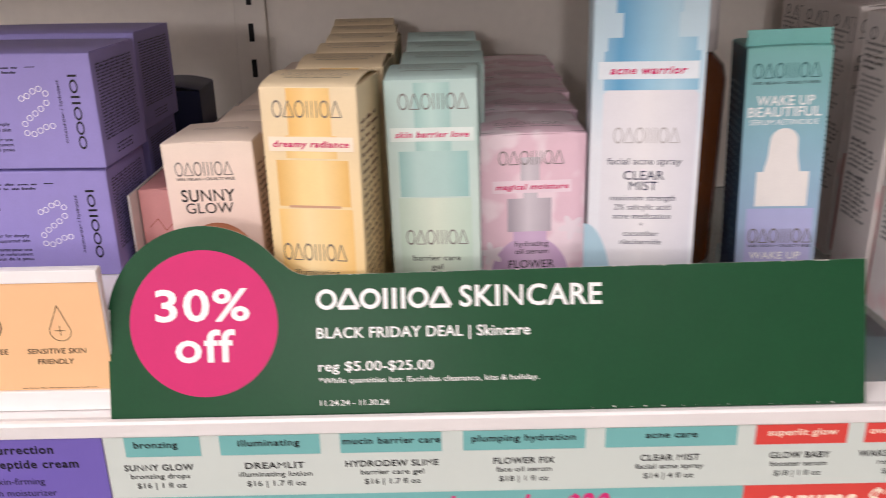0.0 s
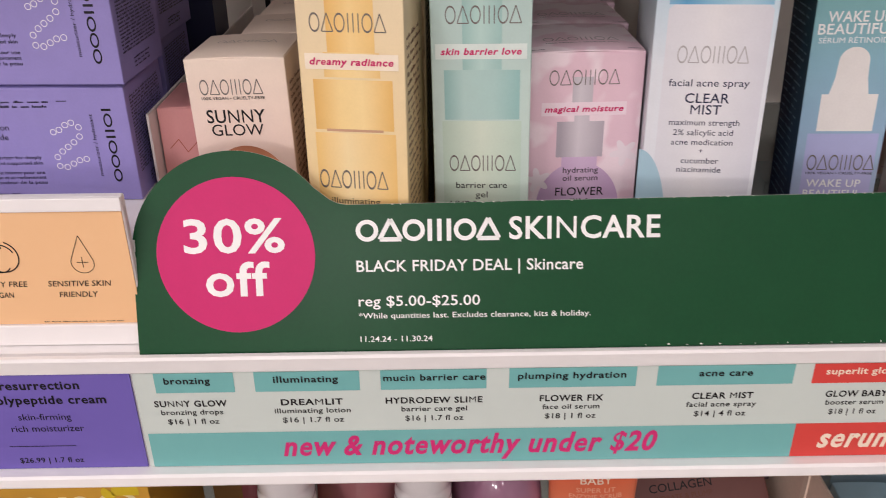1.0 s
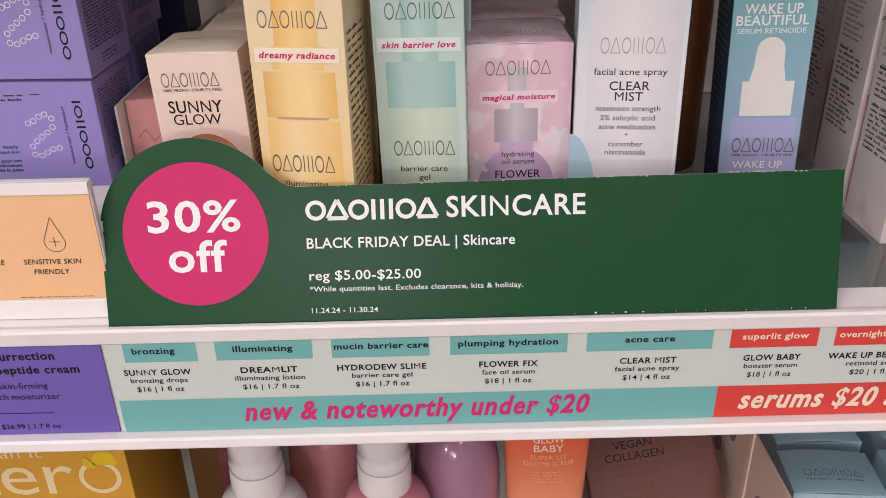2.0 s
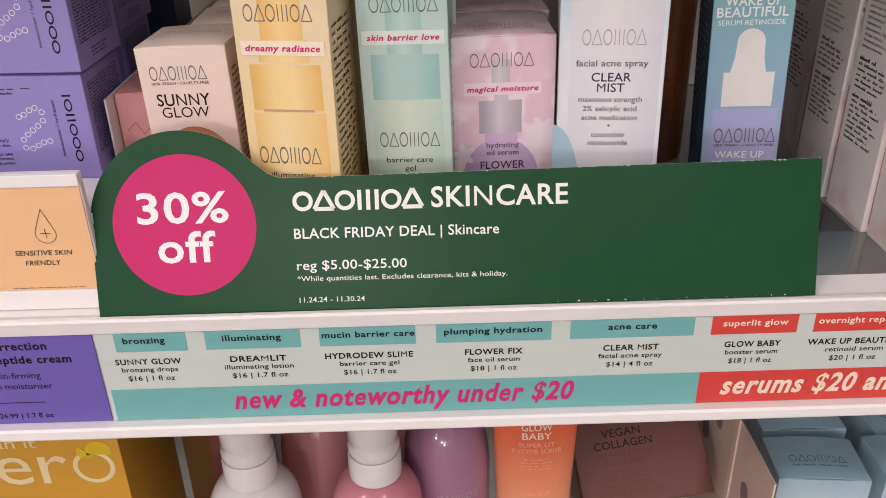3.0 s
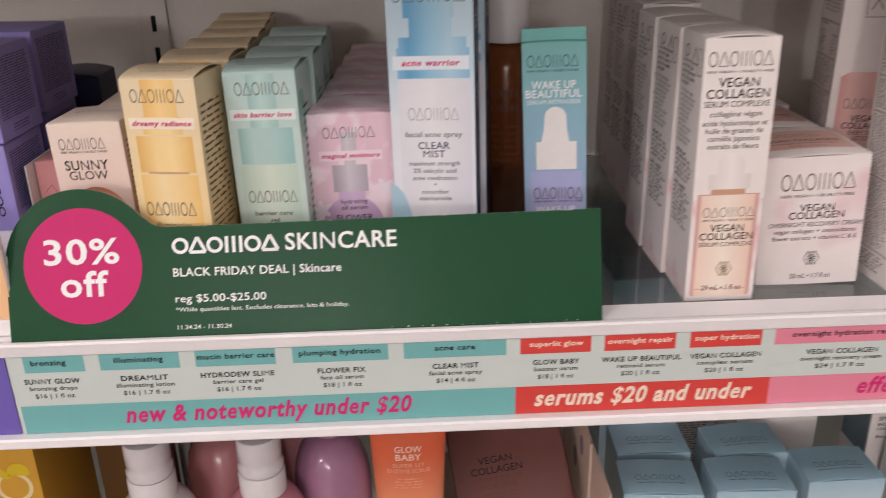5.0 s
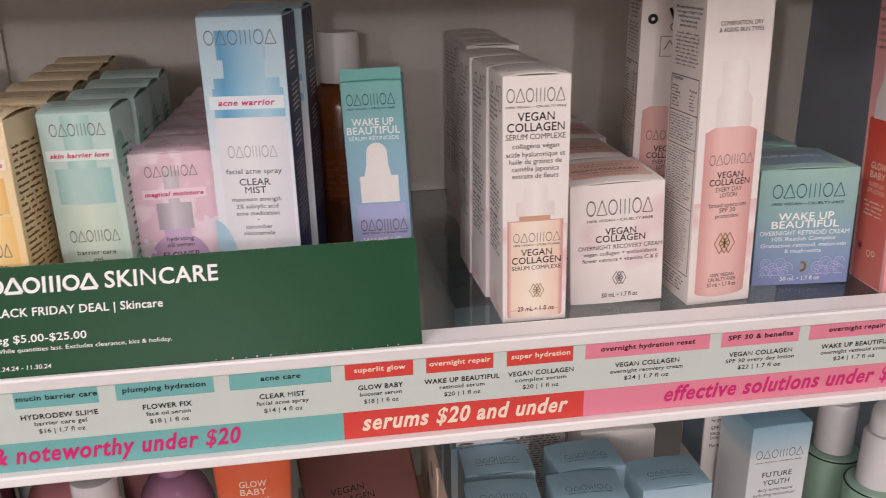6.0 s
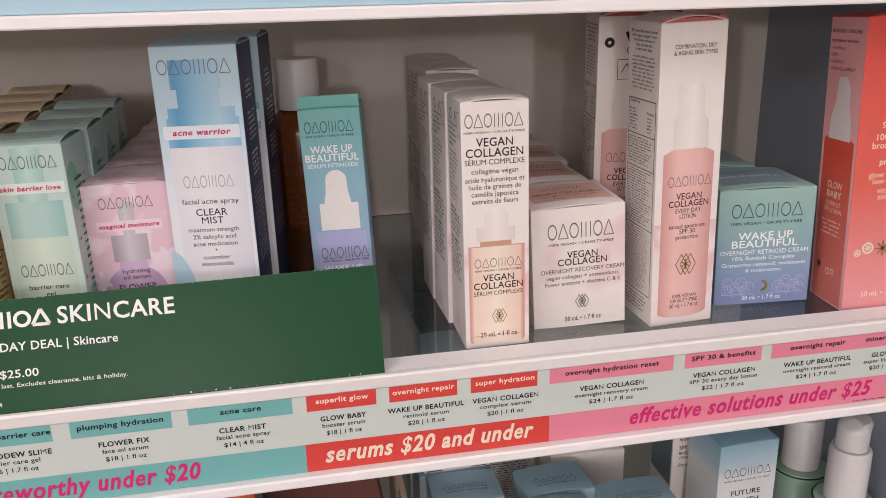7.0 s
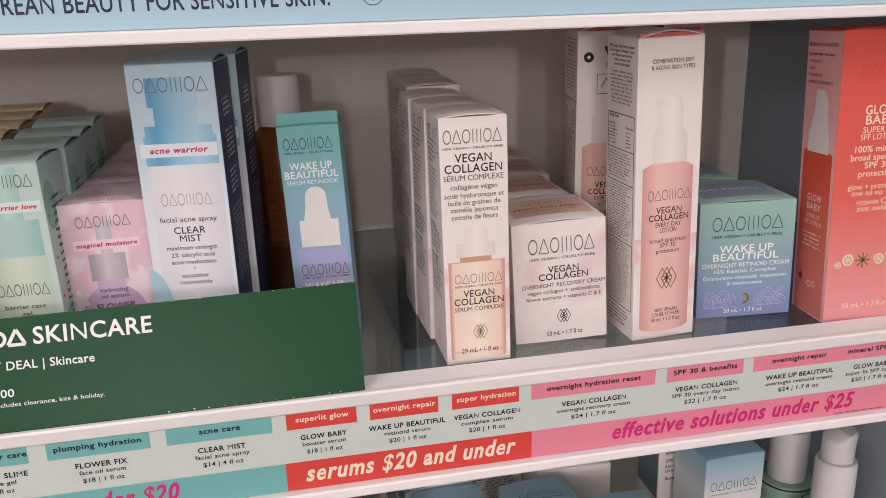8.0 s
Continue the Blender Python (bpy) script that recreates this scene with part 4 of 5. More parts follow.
cloud.lay("illustration", INK["lilac"], green.ob, green.front, "white line-drawn clouds")
Print().ring(0.0, H * 0.160, 0.0036, 0.0020, 20, -100, 100).lay("emblem", GOLD, green.ob, green.front)
Print().panel(-0.030, 0.030, 0.012, 0.058).lay("top_print", material("dark_teal_label_print", (146, 170, 186), 0.4), green.ob, lambda u, v: (u, v, H + green.arch(u) + LIFT * 0.5))
Print().text("WAKE UP BEAUTIFUL", 0, 0.034, 0.0055, 0.0500, bold=0.008).lay("lettering", INK["white"], green.ob, green.top)
mark(green, green.top, 0, 0.046, 0.0060, 0.0300)
green.at(0.5123, 0.4359, DECK, -6.8, -1, -1)
green.again(0.5060, 0.5150, DECK, -4)

# day lotion cartons
H = 0.2195
RED_FLAP = material("rose_red_flap", (205, 110, 106), 0.5)
day = Carton("skincare_carton", 0.0495, 0.048, H, PLAIN, "tall white day lotion carton with pink printed pump bottle", "tall day lotion cartons", bulge=0.0042, slits=True)
part("dust_flap", box_bm(bmesh.new(), -0.0235, 0.0235, 0.0012, 0.0018, H - 0.001, H + 0.0022, 0.0002), RED_FLAP, day.ob, "rose red inner flap")
Print().rect(-0.0245, 0.0245, 0.0008, H * 0.36).lay("illustration", WASH, day.ob, lambda a, b: (a, -LIFT * 0.3, b))
Print().poly([(-0.0105, 0.1785), (0.0085, 0.1785), (0.0105, 0.1700), (0.0100, 0.1580), (0.0140, 0.1520), (0.0145, H * 0.606), (-0.0125, H * 0.606), (-0.0125, 0.1520), (-0.0095, 0.1580)]).lay(
    "illustration", graded("white_pump_print", "x", [(-0.013, (230, 220, 216)), (0.002, (242, 236, 232)), (0.015, (222, 210, 206))]), day.ob, day.drawn)
Print().rect(-0.0195, 0.0195, H * 0.045, H * 0.590).disc(0, H * 0.045, 0.0195, 0.0045, a0=180, a1=360).poly([(-0.0195, H * 0.590), (0.0195, H * 0.590), (0.0130, H * 0.605), (-0.0130, H * 0.605)]).lay(
    "illustration", graded("pink_bottle_print", "x", [(-0.0195, (214, 158, 152)), (-0.008, (238, 196, 188)), (0.008, (234, 190, 184)), (0.0195, (210, 156, 150))]), day.ob, day.drawn)
mark(day, day.front, 0.0015, 0.1060, 0.0075, 0.0340, INK["grey"])
words(day, day.front, [("COMBINATION, DRY", 0.2018, 0.0028, 0.0310, 0.008), ("& AGING SKIN TYPES", 0.1975, 0.0028, 0.0325, 0.008), ("VEGAN", 0.0964, 0.0046, 0.0200, 0.012), ("COLLAGEN", 0.0910, 0.0046, 0.0310, 0.012), ("EVERY DAY", 0.0862, 0.0034, 0.0200, 0.0),
                       ("LOTION", 0.0820, 0.0034, 0.0130, 0.0), ("broad spectrum", 0.0748, 0.0032, 0.0285, 0.0), ("SPF 30", 0.0708, 0.0032, 0.0125, 0.0), ("protection", 0.0665, 0.0032, 0.0180, 0.0), ("100% VEGAN", 0.0210, 0.0026, 0.0190, 0.006),
                       ("CRUELTY-FREE", 0.0174, 0.0026, 0.0220, 0.006), ("50 mL • 1.7 fl oz", 0.0130, 0.0032, 0.0230, 0.004)], "black", 0.0015)
lotus(day, day.front, 0.0015, 0.0470, 0.0080)
words(day, day.left, [("SPF every day lotion infused", H * 0.965, 0.0019, 0.0390, 0.012), ("with vegan collagen*, aloe", H * 0.951, 0.0019, 0.0370, 0.012), ("and flower extracts to", H * 0.937, 0.0019, 0.0310, 0.012), ("help hydrate and", H * 0.923, 0.0019, 0.0240, 0.012),
                      ("protect skin daily.", H * 0.909, 0.0019, 0.0250, 0.012)], "black")
fine(day, day.left, -0.018, 0.018, H * 0.785, H * 0.895, 9, "grey", 24, 0.15, 0.4, True)
for a, b in ((0.755, 0.640), (0.640, 0.530), (0.530, 0.330), (0.330, 0.100)):
    Print().stroke([(-0.0205, H * a), (0.0205, H * a), (0.0205, H * b), (-0.0205, H * b), (-0.0205, H * a)], 0.0006).lay("ruled_frame", INK["black"], day.ob, day.left)
words(day, day.left, [("Drug Facts", H * 0.742, 0.0020, 0.0150, 0.03)], "black", -0.011)
words(day, day.left, [("Purpose", H * 0.712, 0.0018, 0.0110, 0.02)], "black", 0.013)
fine(day, day.left, -0.019, -0.004, H * 0.650, H * 0.725, 7, "black", 25, 0.4)
fine(day, day.left, 0.008, 0.019, H * 0.650, H * 0.705, 5, "black", 26, 0.4)
fine(day, day.left, -0.019, 0.019, H * 0.540, H * 0.632, 10, "black", 27, 0.3)
fine(day, day.left, -0.019, 0.019, H * 0.338, H * 0.524, 21, "black", 28, 0.3)
fine(day, day.left, -0.019, 0.019, H * 0.108, H * 0.324, 25, "black", 29, 0.3)
fine(day, day.left, -0.019, 0.019, H * 0.030, H * 0.090, 5, "black", 30, 0.3)
day.at(0.4338, 0.4143, DECK, 2.3, 0, -1.4)
back_day = day.again(0.4205, 0.5010, DECK, -9)
for piece in list(back_day.children):
    if piece.name.startswith("lettering") and all(v.co.y < 0 and v.co.z > 0.19 for v in piece.data.vertices):
        bpy.data.objects.remove(piece)
Print().ring(-0.0160, H - 0.020, 0.0026, 0.0026).lay("icon", INK["black"], back_day, lambda a, b: (a, -LIFT * 2, b))
Print().stroke([(-0.003, H - 0.012), (0.001, H - 0.022), (0.005, H - 0.012)], 0.0022).ring(0.001, H - 0.026, 0.0030, 0.0006).lay("icon", INK["black"], back_day, lambda a, b: (a, -LIFT * 2, b))
Print().stroke([(-0.009, H - 0.048), (0.012, H - 0.048), (0.012, H - 0.033), (-0.009, H - 0.033), (-0.009, H - 0.048)], 0.0004).stroke([(-0.006, H - 0.043), (-0.002, H - 0.036), (0.002, H - 0.043)], 0.0006).lay("icon", INK["black"], back_day, lambda a, b: (a, -LIFT * 2, b))

# coral sun lotion carton
coral = Carton("skincare_carton", 0.0670, 0.0450, H, graded("coral_print", "z", [(0, (234, 160, 164)), (0.05, (232, 140, 138)), (0.10, (226, 104, 92)), (H, (218, 84, 74))]), "tall coral sun lotion carton with pink side", "tall coral cartons", bulge=0.0012)
Print().rect(-0.0222, 0.0222, 0.0006, H - 0.001).lay("side_panel_print", graded("orchid_pink_print", "z", [(0, (244, 186, 184)), (H, (244, 178, 178))]), coral.ob, lambda u, v: (-coral.w / 2 - LIFT * 0.4, coral.d / 2 - u, v), "orchid pink side")
side = lambda u, v: (-coral.w / 2 - LIFT * 0.9, coral.d / 2 - u, v)
Print().poly([(-0.006, H * 0.800), (0.004, H * 0.805), (0.009, H * 0.770), (0.010, H * 0.700), (0.013, H * 0.660), (0.014, H * 0.590), (-0.014, H * 0.590), (-0.013, H * 0.660), (-0.008, H * 0.720)]).lay("illustration", material("white_cap_print", (238, 228, 226), 0.42), coral.ob, lambda u, v: (-coral.w / 2 - LIFT * 1.4, coral.d / 2 - u, v))
Print().poly([(-0.019, H * 0.585), (0.019, H * 0.585), (0.019, H * 0.010), (-0.019, H * 0.010)]).disc(0, H * 0.585, 0.019, 0.004, a0=0, a1=180).lay("illustration", graded("coral_tube_print", "z", [(0.01, (226, 130, 118)), (0.12, (222, 84, 66))]), coral.ob, side)
face2 = lambda u, v: (-coral.w / 2 - LIFT * 2, coral.d / 2 - u, v)
for text, v, cap, w in (("SKINCARE + SUNCARE", 0.945, 0.0026, 0.0370), ("ingredients we love", 0.915, 0.0024, 0.0330), ("• VITAMIN C", 0.890, 0.0022, 0.0180), ("• ZINC", 0.868, 0.0022, 0.0100), ("• VITAMIN E", 0.845, 0.0022, 0.0180), ("• APPLE CELL EXTRACT", 0.822, 0.0022, 0.0330)):
    Print().text(text, -0.0200, H * v, cap, w, bold=0.01, align="l").lay("lettering", INK["plum"], coral.ob, face2)
Print().text("GLOW", 0, H * 0.420, 0.0052, 0.0190, bold=0.012).text("BABY", 0, H * 0.388, 0.0052, 0.0190, bold=0.012).text("SUPER LIT", 0, H * 0.358, 0.0034, 0.019).text("SPF LOTION", 0, H * 0.335, 0.0034, 0.022).lay("lettering", INK["cream"], coral.ob, face2)
Print().bars(-0.013, 0.013, H * 0.25, H * 0.31, 4, 31, centre=True).lay("fine_print", INK["cream"], coral.ob, face2)
petals = Print()
for k in range(8):
    petals.stroke([(-0.012, H * 0.135), (-0.012 + 0.0035 * math.cos(k * 0.785), H * 0.135 + 0.0035 * math.sin(k * 0.785))], 0.0009)
petals.lay("emblem", INK["plum"], coral.ob, face2)
Print().ring(0.000, H * 0.120, 0.0024, 0.0008).ring(0.006, H * 0.125, 0.0020, 0.0008).lay("emblem", INK["cream"], coral.ob, face2)
words(coral, coral.front, [("GLOW", H * 0.725, 0.0064, 0.0255, 0.014), ("BABY", H * 0.692, 0.0064, 0.0240, 0.014), ("SUPER LIT", H * 0.664, 0.0044, 0.0270, 0.0), ("SPF LOTION", H * 0.640, 0.0044, 0.0300, 0.0), ("100% mineral", H * 0.600, 0.0046, 0.0370, 0.010), ("broad spectrum", H * 0.572, 0.0046, 0.0430, 0.010),
                            ("SPF 30", H * 0.545, 0.0046, 0.0200, 0.010), ("protection", H * 0.517, 0.0046, 0.0290, 0.010), ("glow + protection", H * 0.474, 0.0042, 0.0440, 0.0), ("low to no cast", H * 0.452, 0.0042, 0.0370, 0.0), ("vitamin C +", H * 0.420, 0.0042, 0.0290, 0.0),
                            ("zinc oxide", H * 0.398, 0.0042, 0.0270, 0.0), ("50 mL • 1.7 fl oz", H * 0.052, 0.0040, 0.0380, 0.004)], "cream")
daisies = Print()
for cu, cv, r in ((-0.025, 0.212, 0.0024), (-0.017, 0.228, 0.0040), (0.008, 0.224, 0.0036), (0.016, 0.240, 0.0026), (0.026, 0.228, 0.0036)):
    daisies.ring(cu, H * cv, r, r * 0.35, 14)
    for k in range(4):
        daisies.stroke([(cu - r * math.cos(k * 0.785), H * cv - r * math.sin(k * 0.785)), (cu + r * math.cos(k * 0.785), H * cv + r * math.sin(k * 0.785))], r * 0.2)
daisies.lay("emblem", INK["cream"], coral.ob, coral.front)
star = Print()
for k in range(8):
    star.stroke([(-0.005, H * 0.224), (-0.005 + 0.0062 * math.cos(k * 0.785), H * 0.224 + 0.0062 * math.sin(k * 0.785))], 0.0011)
star.lay("emblem", GOLD, coral.ob, coral.front)
mark(coral, coral.front, 0.004, H * 0.850, 0.0085, 0.0450, INK["red"])
coral.at(0.5955, 0.4030, DECK, -4, -2, -1.1)
coral.again(0.5880, 0.6950, DECK, 90)

# violet cream cartons on the raised tray
H = 0.0585
violet_print = material("violet_print", (152, 142, 204), 0.42, amount=0.05)
jarbox = Carton("skincare_carton", 0.1150, 0.0585, H, violet_print, "violet cream carton with printed white molecule chain", "violet cream cartons", bulge=0.0004)
R = 0.0575
Print().wordmark(R - 0.0100, H * 0.50, 0.0046, 0.0390, turn=90, line=0.24, shapes="ooobbob").lay("maker_mark", INK["black"], jarbox.ob, jarbox.front)
Print().text("moisturizer / hydratant", R - 0.0172, H * 0.50, 0.0018, 0.0320, align="c", turn=90).lay("lettering", INK["black"], jarbox.ob, jarbox.front)
chain = Print()
steps = [(-0.0375, 0.62), (-0.0345, 0.64), (-0.0312, 0.68), (-0.0280, 0.70), (-0.0248, 0.66), (-0.0252, 0.58), (-0.0285, 0.53), (-0.0318, 0.49), (-0.0350, 0.45), (-0.0380, 0.40), (-0.0378, 0.32), (-0.0342, 0.31), (-0.0308, 0.34), (-0.0275, 0.37), (-0.0240, 0.38)]
for u, v in steps:
    chain.ring(R + u, H * v, 0.0014, 0.00035, 14)
chain.lay("illustration", INK["white"], jarbox.ob, jarbox.front, "white molecule chain drawing")
for text, v, cap in (("resurrection", 0.64, 0.0030), ("polypeptide", 0.555, 0.0030), ("cream", 0.47, 0.0030)):
    Print().text(text, R - 0.0800, H * v, cap, align="l").lay("lettering", INK["black"], jarbox.ob, jarbox.front)
for text, v in (("rich moisturizer for deeply", 0.385), ("restored and supported skin", 0.335), ("hydratation intense pour une", 0.250), ("restauration et un renforcement", 0.205), ("en profondeur de la peau", 0.160)):
    Print().text(text, R - 0.0800, H * v, 0.0018, 0.034, align="l", bold=0.004).lay("lettering", INK["black"], jarbox.ob, jarbox.front)
Print().bars(R - 0.080, R - 0.034, H * 0.82, H * 0.90, 2, 33, 0.1).bars(R - 0.080, R - 0.058, H * 0.05, H * 0.085, 1, 34).stroke([(R - 0.033, H * 0.885), (R - 0.028, H * 0.885)], 0.0004).lay("fine_print", INK["black"], jarbox.ob, jarbox.front)
fine(jarbox, jarbox.right, -0.024, 0.024, H * 0.22, H * 0.90, 24, "black", 35, 0.05, 0.5)
fine(jarbox, jarbox.right, -0.012, 0.012, H * 0.06, H * 0.16, 3, "black", 36)
jarbox.at(-0.2330, 0.4430, 1.2622, 0)
jarbox.again(-0.2310, 0.4425, 1.2622 + H + 0.0016, -2)
jarbox.again(-0.2400, 0.5350, 1.2622 + H + 0.0016, -3)
jarbox.again(-0.2430, 0.5400, 1.2622, 0)

H = 0.068
navy_box = Carton("skincare_carton", 0.050, 0.050, H, material("dark_navy_print", (44, 48, 76), 0.4), "dark navy carton behind the violet cartons", "", bulge=0.004)
navy_box.at(-0.1990, 0.625, 1.2622, 3)

# ---- amber bottle with a white cap ----
amber = thing("amber_bottle", "amber brown bottle with white cap behind the serum carton", "bottle")
AMBER = material("amber_plastic", (120, 66, 30), 0.2, amount=0.15, scale=120, coat=0.3)
part("bottle", lathe(bmesh.new(), [(0.0, 0), (0.0250, 0), (0.0262, 0.002), (0.0262, 0.128), (0.0240, 0.138), (0.0170, 0.1455), (0.0130, 0.147), (0.0, 0.147)]), AMBER, amber, "amber brown body", True)
part("cap", lathe(bmesh.new(), [(0.0, 0.1475), (0.0182, 0.1475), (0.0185, 0.149), (0.0180, 0.186), (0.0170, 0.1885), (0.0, 0.189)]), material("white_plastic", (226, 222, 220), 0.35, amount=0.03), amber, "white cap", True)
Print().bars(-0.017, 0.017, 0.092, 0.116, 2, 40, 0.1, 0.6, True).bars(-0.015, 0.015, 0.045, 0.085, 7, 41, centre=True).lay(
    "bottle_print", INK["brown"], amber, lambda u, v: (0.0264 * math.sin(u / 0.0264), -0.0264 * math.cos(u / 0.0264), v))
amber.matrix_basis = pose(0.1680, 0.600, DECK, 0, 0, -10)


# ---- things on the lower shelf ----
def tint_plastic(name, rgb, rough=0.22, coat=0.4):
    return material(name, rgb, rough, amount=0.06, scale=150, bump=0.03, coat=coat)


WHITE_PLASTIC = tint_plastic("white_gloss_plastic", (228, 224, 224))


FROSTED = material("milky_plastic", (226, 222, 224), 0.16, amount=0.08, scale=160, bump=0.04, coat=0.7)


def pump_bottle(body_mat, label, x, y, body_label, shoulder=0.129, r=0.0315):
    b = thing("pump_bottle", label, "bottle", "capped pump bottles")
    s = shoulder
    part("body", lathe(bmesh.new(), [(0.0, 0), (r - 0.002, 0), (r, 0.002), (r, s - 0.022), (r * 0.95, s - 0.012), (r * 0.80, s - 0.003), (r * 0.60, s + 0.002), (0.0155, s + 0.004), (0.0, s + 0.004)]), body_mat, b, body_label, True)
    part("collar", lathe(bmesh.new(), [(0.0, s + 0.0045), (0.0180, s + 0.0045), (0.0182, s + 0.006), (0.0180, s + 0.022), (0.0172, s + 0.0235), (0.0, s + 0.024)]), WHITE_PLASTIC, b, "white collar", True)
    clear = lathe(bmesh.new(), [(0.0, s + 0.0242), (0.0170, s + 0.0242), (0.0177, s + 0.0255), (0.0176, s + 0.0300), (0.0169, s + 0.0312), (0.0166, s + 0.036), (0.0172, s + 0.037), (0.0168, s + 0.052), (0.0160, s + 0.055), (0.0130, s + 0.056), (0.0, s + 0.056)])
    part("overcap", clear, FROSTED, b, "milky plastic overcap", True)
    b.matrix_basis = pose(x, y, LOW_DECK, 0, 0, 0)
    return b


pump_bottle(WHITE_PLASTIC, "white pump bottle with milky overcap on the lower shelf", -0.1220, 0.4480, "glossy white body")
pump_bottle(tint_plastic("pink_plastic", (206, 134, 146)), "pink pump bottle with milky overcap on the lower shelf", -0.0372, 0.4480, "glossy pink body")


def round_bottle(name, label, mat, x, y, r, h, neck=True):
    b = thing(name, label, "bottle")
    prof = [(0.0, 0), (r - 0.003, 0), (r, 0.003), (r, h * 0.62), (r * 0.985, h * 0.72), (r * 0.92, h * 0.82), (r * 0.78, h * 0.91), (r * 0.58, h * 0.97), (0.011, h), (0.0, h)]
    part("body", lathe(bmesh.new(), prof), mat, b, "", True)
    if neck:
        part("cap", lathe(bmesh.new(), [(0.0, h + 0.0005), (0.0135, h + 0.0005), (0.0137, h + 0.022), (0.0125, h + 0.024), (0.0, h + 0.024)]), mat, b, "", True)
    b.matrix_basis = pose(x, y, LOW_DECK, 0, 0, 0)
    return b


MAUVE = tint_plastic("mauve_gloss_plastic", (168, 122, 150), 0.12, 0.6)
purple = round_bottle("round_bottle", "glossy mauve round-shouldered bottle on the lower shelf", MAUVE, 0.0120, 0.4900, 0.0325, 0.156)
bend = lambda u, v: (0.0328 * math.sin(u / 0.0328), -0.0328 * math.cos(u / 0.0328), v)
Print().wordmark(0.008, 0.092, 0.0065, 0.032).lay("maker_mark", INK["softgrey"], purple, bend)
Print().bars(-0.006, 0.022, 0.068, 0.086, 4, 51, centre=True).lay("fine_print", INK["softgrey"], purple, bend)
round_bottle("round_bottle", "dusty pink round bottle behind the pump bottles", tint_plastic("dusty_pink_plastic", (190, 128, 132)), -0.0820, 0.5150, 0.0330, 0.150)
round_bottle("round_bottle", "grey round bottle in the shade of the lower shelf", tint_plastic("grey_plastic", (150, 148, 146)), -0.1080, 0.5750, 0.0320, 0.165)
round_bottle("round_bottle", "dark rose bottle standing behind the white pump bottle", tint_plastic("dark_rose_plastic", (120, 60, 66)), -0.1650, 0.5450, 0.0300, 0.160)
round_bottle("round_bottle", "dusty pink round bottle behind the mauve bottle", tint_plastic("faded_pink_plastic", (196, 136, 140)), -0.0150, 0.5650, 0.0330, 0.158)


def tube(x, y):
    t = thing("cosmetic_tube", "orange scrub tube standing on its cap", "tube")
    bm = bmesh.new()
    rings, steps = [], 32
    for z, w, d in ((0.018, 0.0240, 0.0200), (0.030, 0.0262, 0.0200), (0.090, 0.0282, 0.0165), (0.140, 0.0302, 0.0095), (0.172, 0.0318, 0.0030), (0.180, 0.0320, 0.0008)):
        rings.append([bm.verts.new((w * math.cos(2 * math.pi * k / steps), d * math.sin(2 * math.pi * k / steps), z)) for k in range(steps)])
    for a, b in zip(rings, rings[1:]):
        for k in range(steps):
            bm.faces.new((a[k], a[(k + 1) % steps], b[(k + 1) % steps], b[k]))
    bm.faces.new(list(reversed(rings[0])))
    bm.faces.new(rings[-1])
    part("tube_body", bm, graded("orange_tube_print", "z", [(0.02, (238, 190, 160)), (0.095, (234, 150, 112)), (0.14, (226, 108, 72)), (0.18, (222, 98, 62))], rough=0.3), t, "orange fading to cream", True)
    part("cap", lathe(bmesh.new(), [(0.0, 0), (0.0205, 0), (0.0210, 0.001), (0.0210, 0.017), (0.0, 0.0175)]), WHITE_PLASTIC, t, "white cap", True)

    def wrap(u, v):
        k = (v - 0.018) / 0.162
        w, d = 0.0245 + 0.0075 * k, 0.0202 * (1 - k ** 2 * 0.93)
        return (u, -d * math.sqrt(max(0.0, 1 - (u / w) ** 2)) - 0.0006, v)

    for text, v, cap, w, ink in (("GLOW", 0.1440, 0.0052, 0.0220, "cream"), ("BABY", 0.1372, 0.0052, 0.0210, "cream"), ("SUPER LIT", 0.1310, 0.0034, 0.0260, "apricot"), ("ENZYME SCRUB", 0.1262, 0.0034, 0.0350, "apricot")):
        Print().text(text, 0, v, cap, w, bold=0.008).lay("lettering", INK[ink], t, wrap)
    Print().bars(-0.012, 0.012, 0.112, 0.122, 4, 52, centre=True).bars(-0.013, 0.013, 0.090, 0.094, 2, 53, centre=True).lay("fine_print", INK["apricot"], t, wrap)
    t.matrix_basis = pose(x, y, LOW_DECK, 0, 0, 0)


tube(0.0762, 0.4800)

# yellow balm carton
H = 0.190
balm = Carton("balm_carton", 0.115, 0.095, H, graded("golden_yellow_print", "z", [(0, (208, 152, 52)), (H, (218, 166, 62))]), "golden yellow balm carton with white lettering", "", bulge=0.001)
Print().text("clean it", -0.020, 0.1605, 0.0085, 0.046).lay("lettering", INK["butter"], balm.ob, balm.front)
Print().text("zer", -0.0175, 0.129, 0.036, 0.075).ring(0.0375, 0.1425, 0.0125, 0.0032, a0=-250, a1=70).lay("lettering", INK["butter"], balm.ob, balm.front)
lemon = Print().disc(0.0430, 0.1560, 0.0085, a0=-20, a1=200).disc(0.0330, 0.1555, 0.0050, a0=120, a1=330)
lemon.lay("illustration", material("lemon_print", (226, 196, 44), 0.4), balm.ob, lambda a, b: (a, -LIFT * 2, b), "printed lemon slice")
balm.at(-0.2655, 0.4500, LOW_DECK, 0)
H = 0.150
# ochre taken darker than the board, to stand in for the shade beside the balm
ochre = Carton("skincare_carton", 0.030, 0.060, H, material("shaded_ochre_print", (104, 72, 32), 0.45), "narrow ochre carton beside the balm carton, shade put into its colour", "", bulge=0.0008)
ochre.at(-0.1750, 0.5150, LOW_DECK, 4)

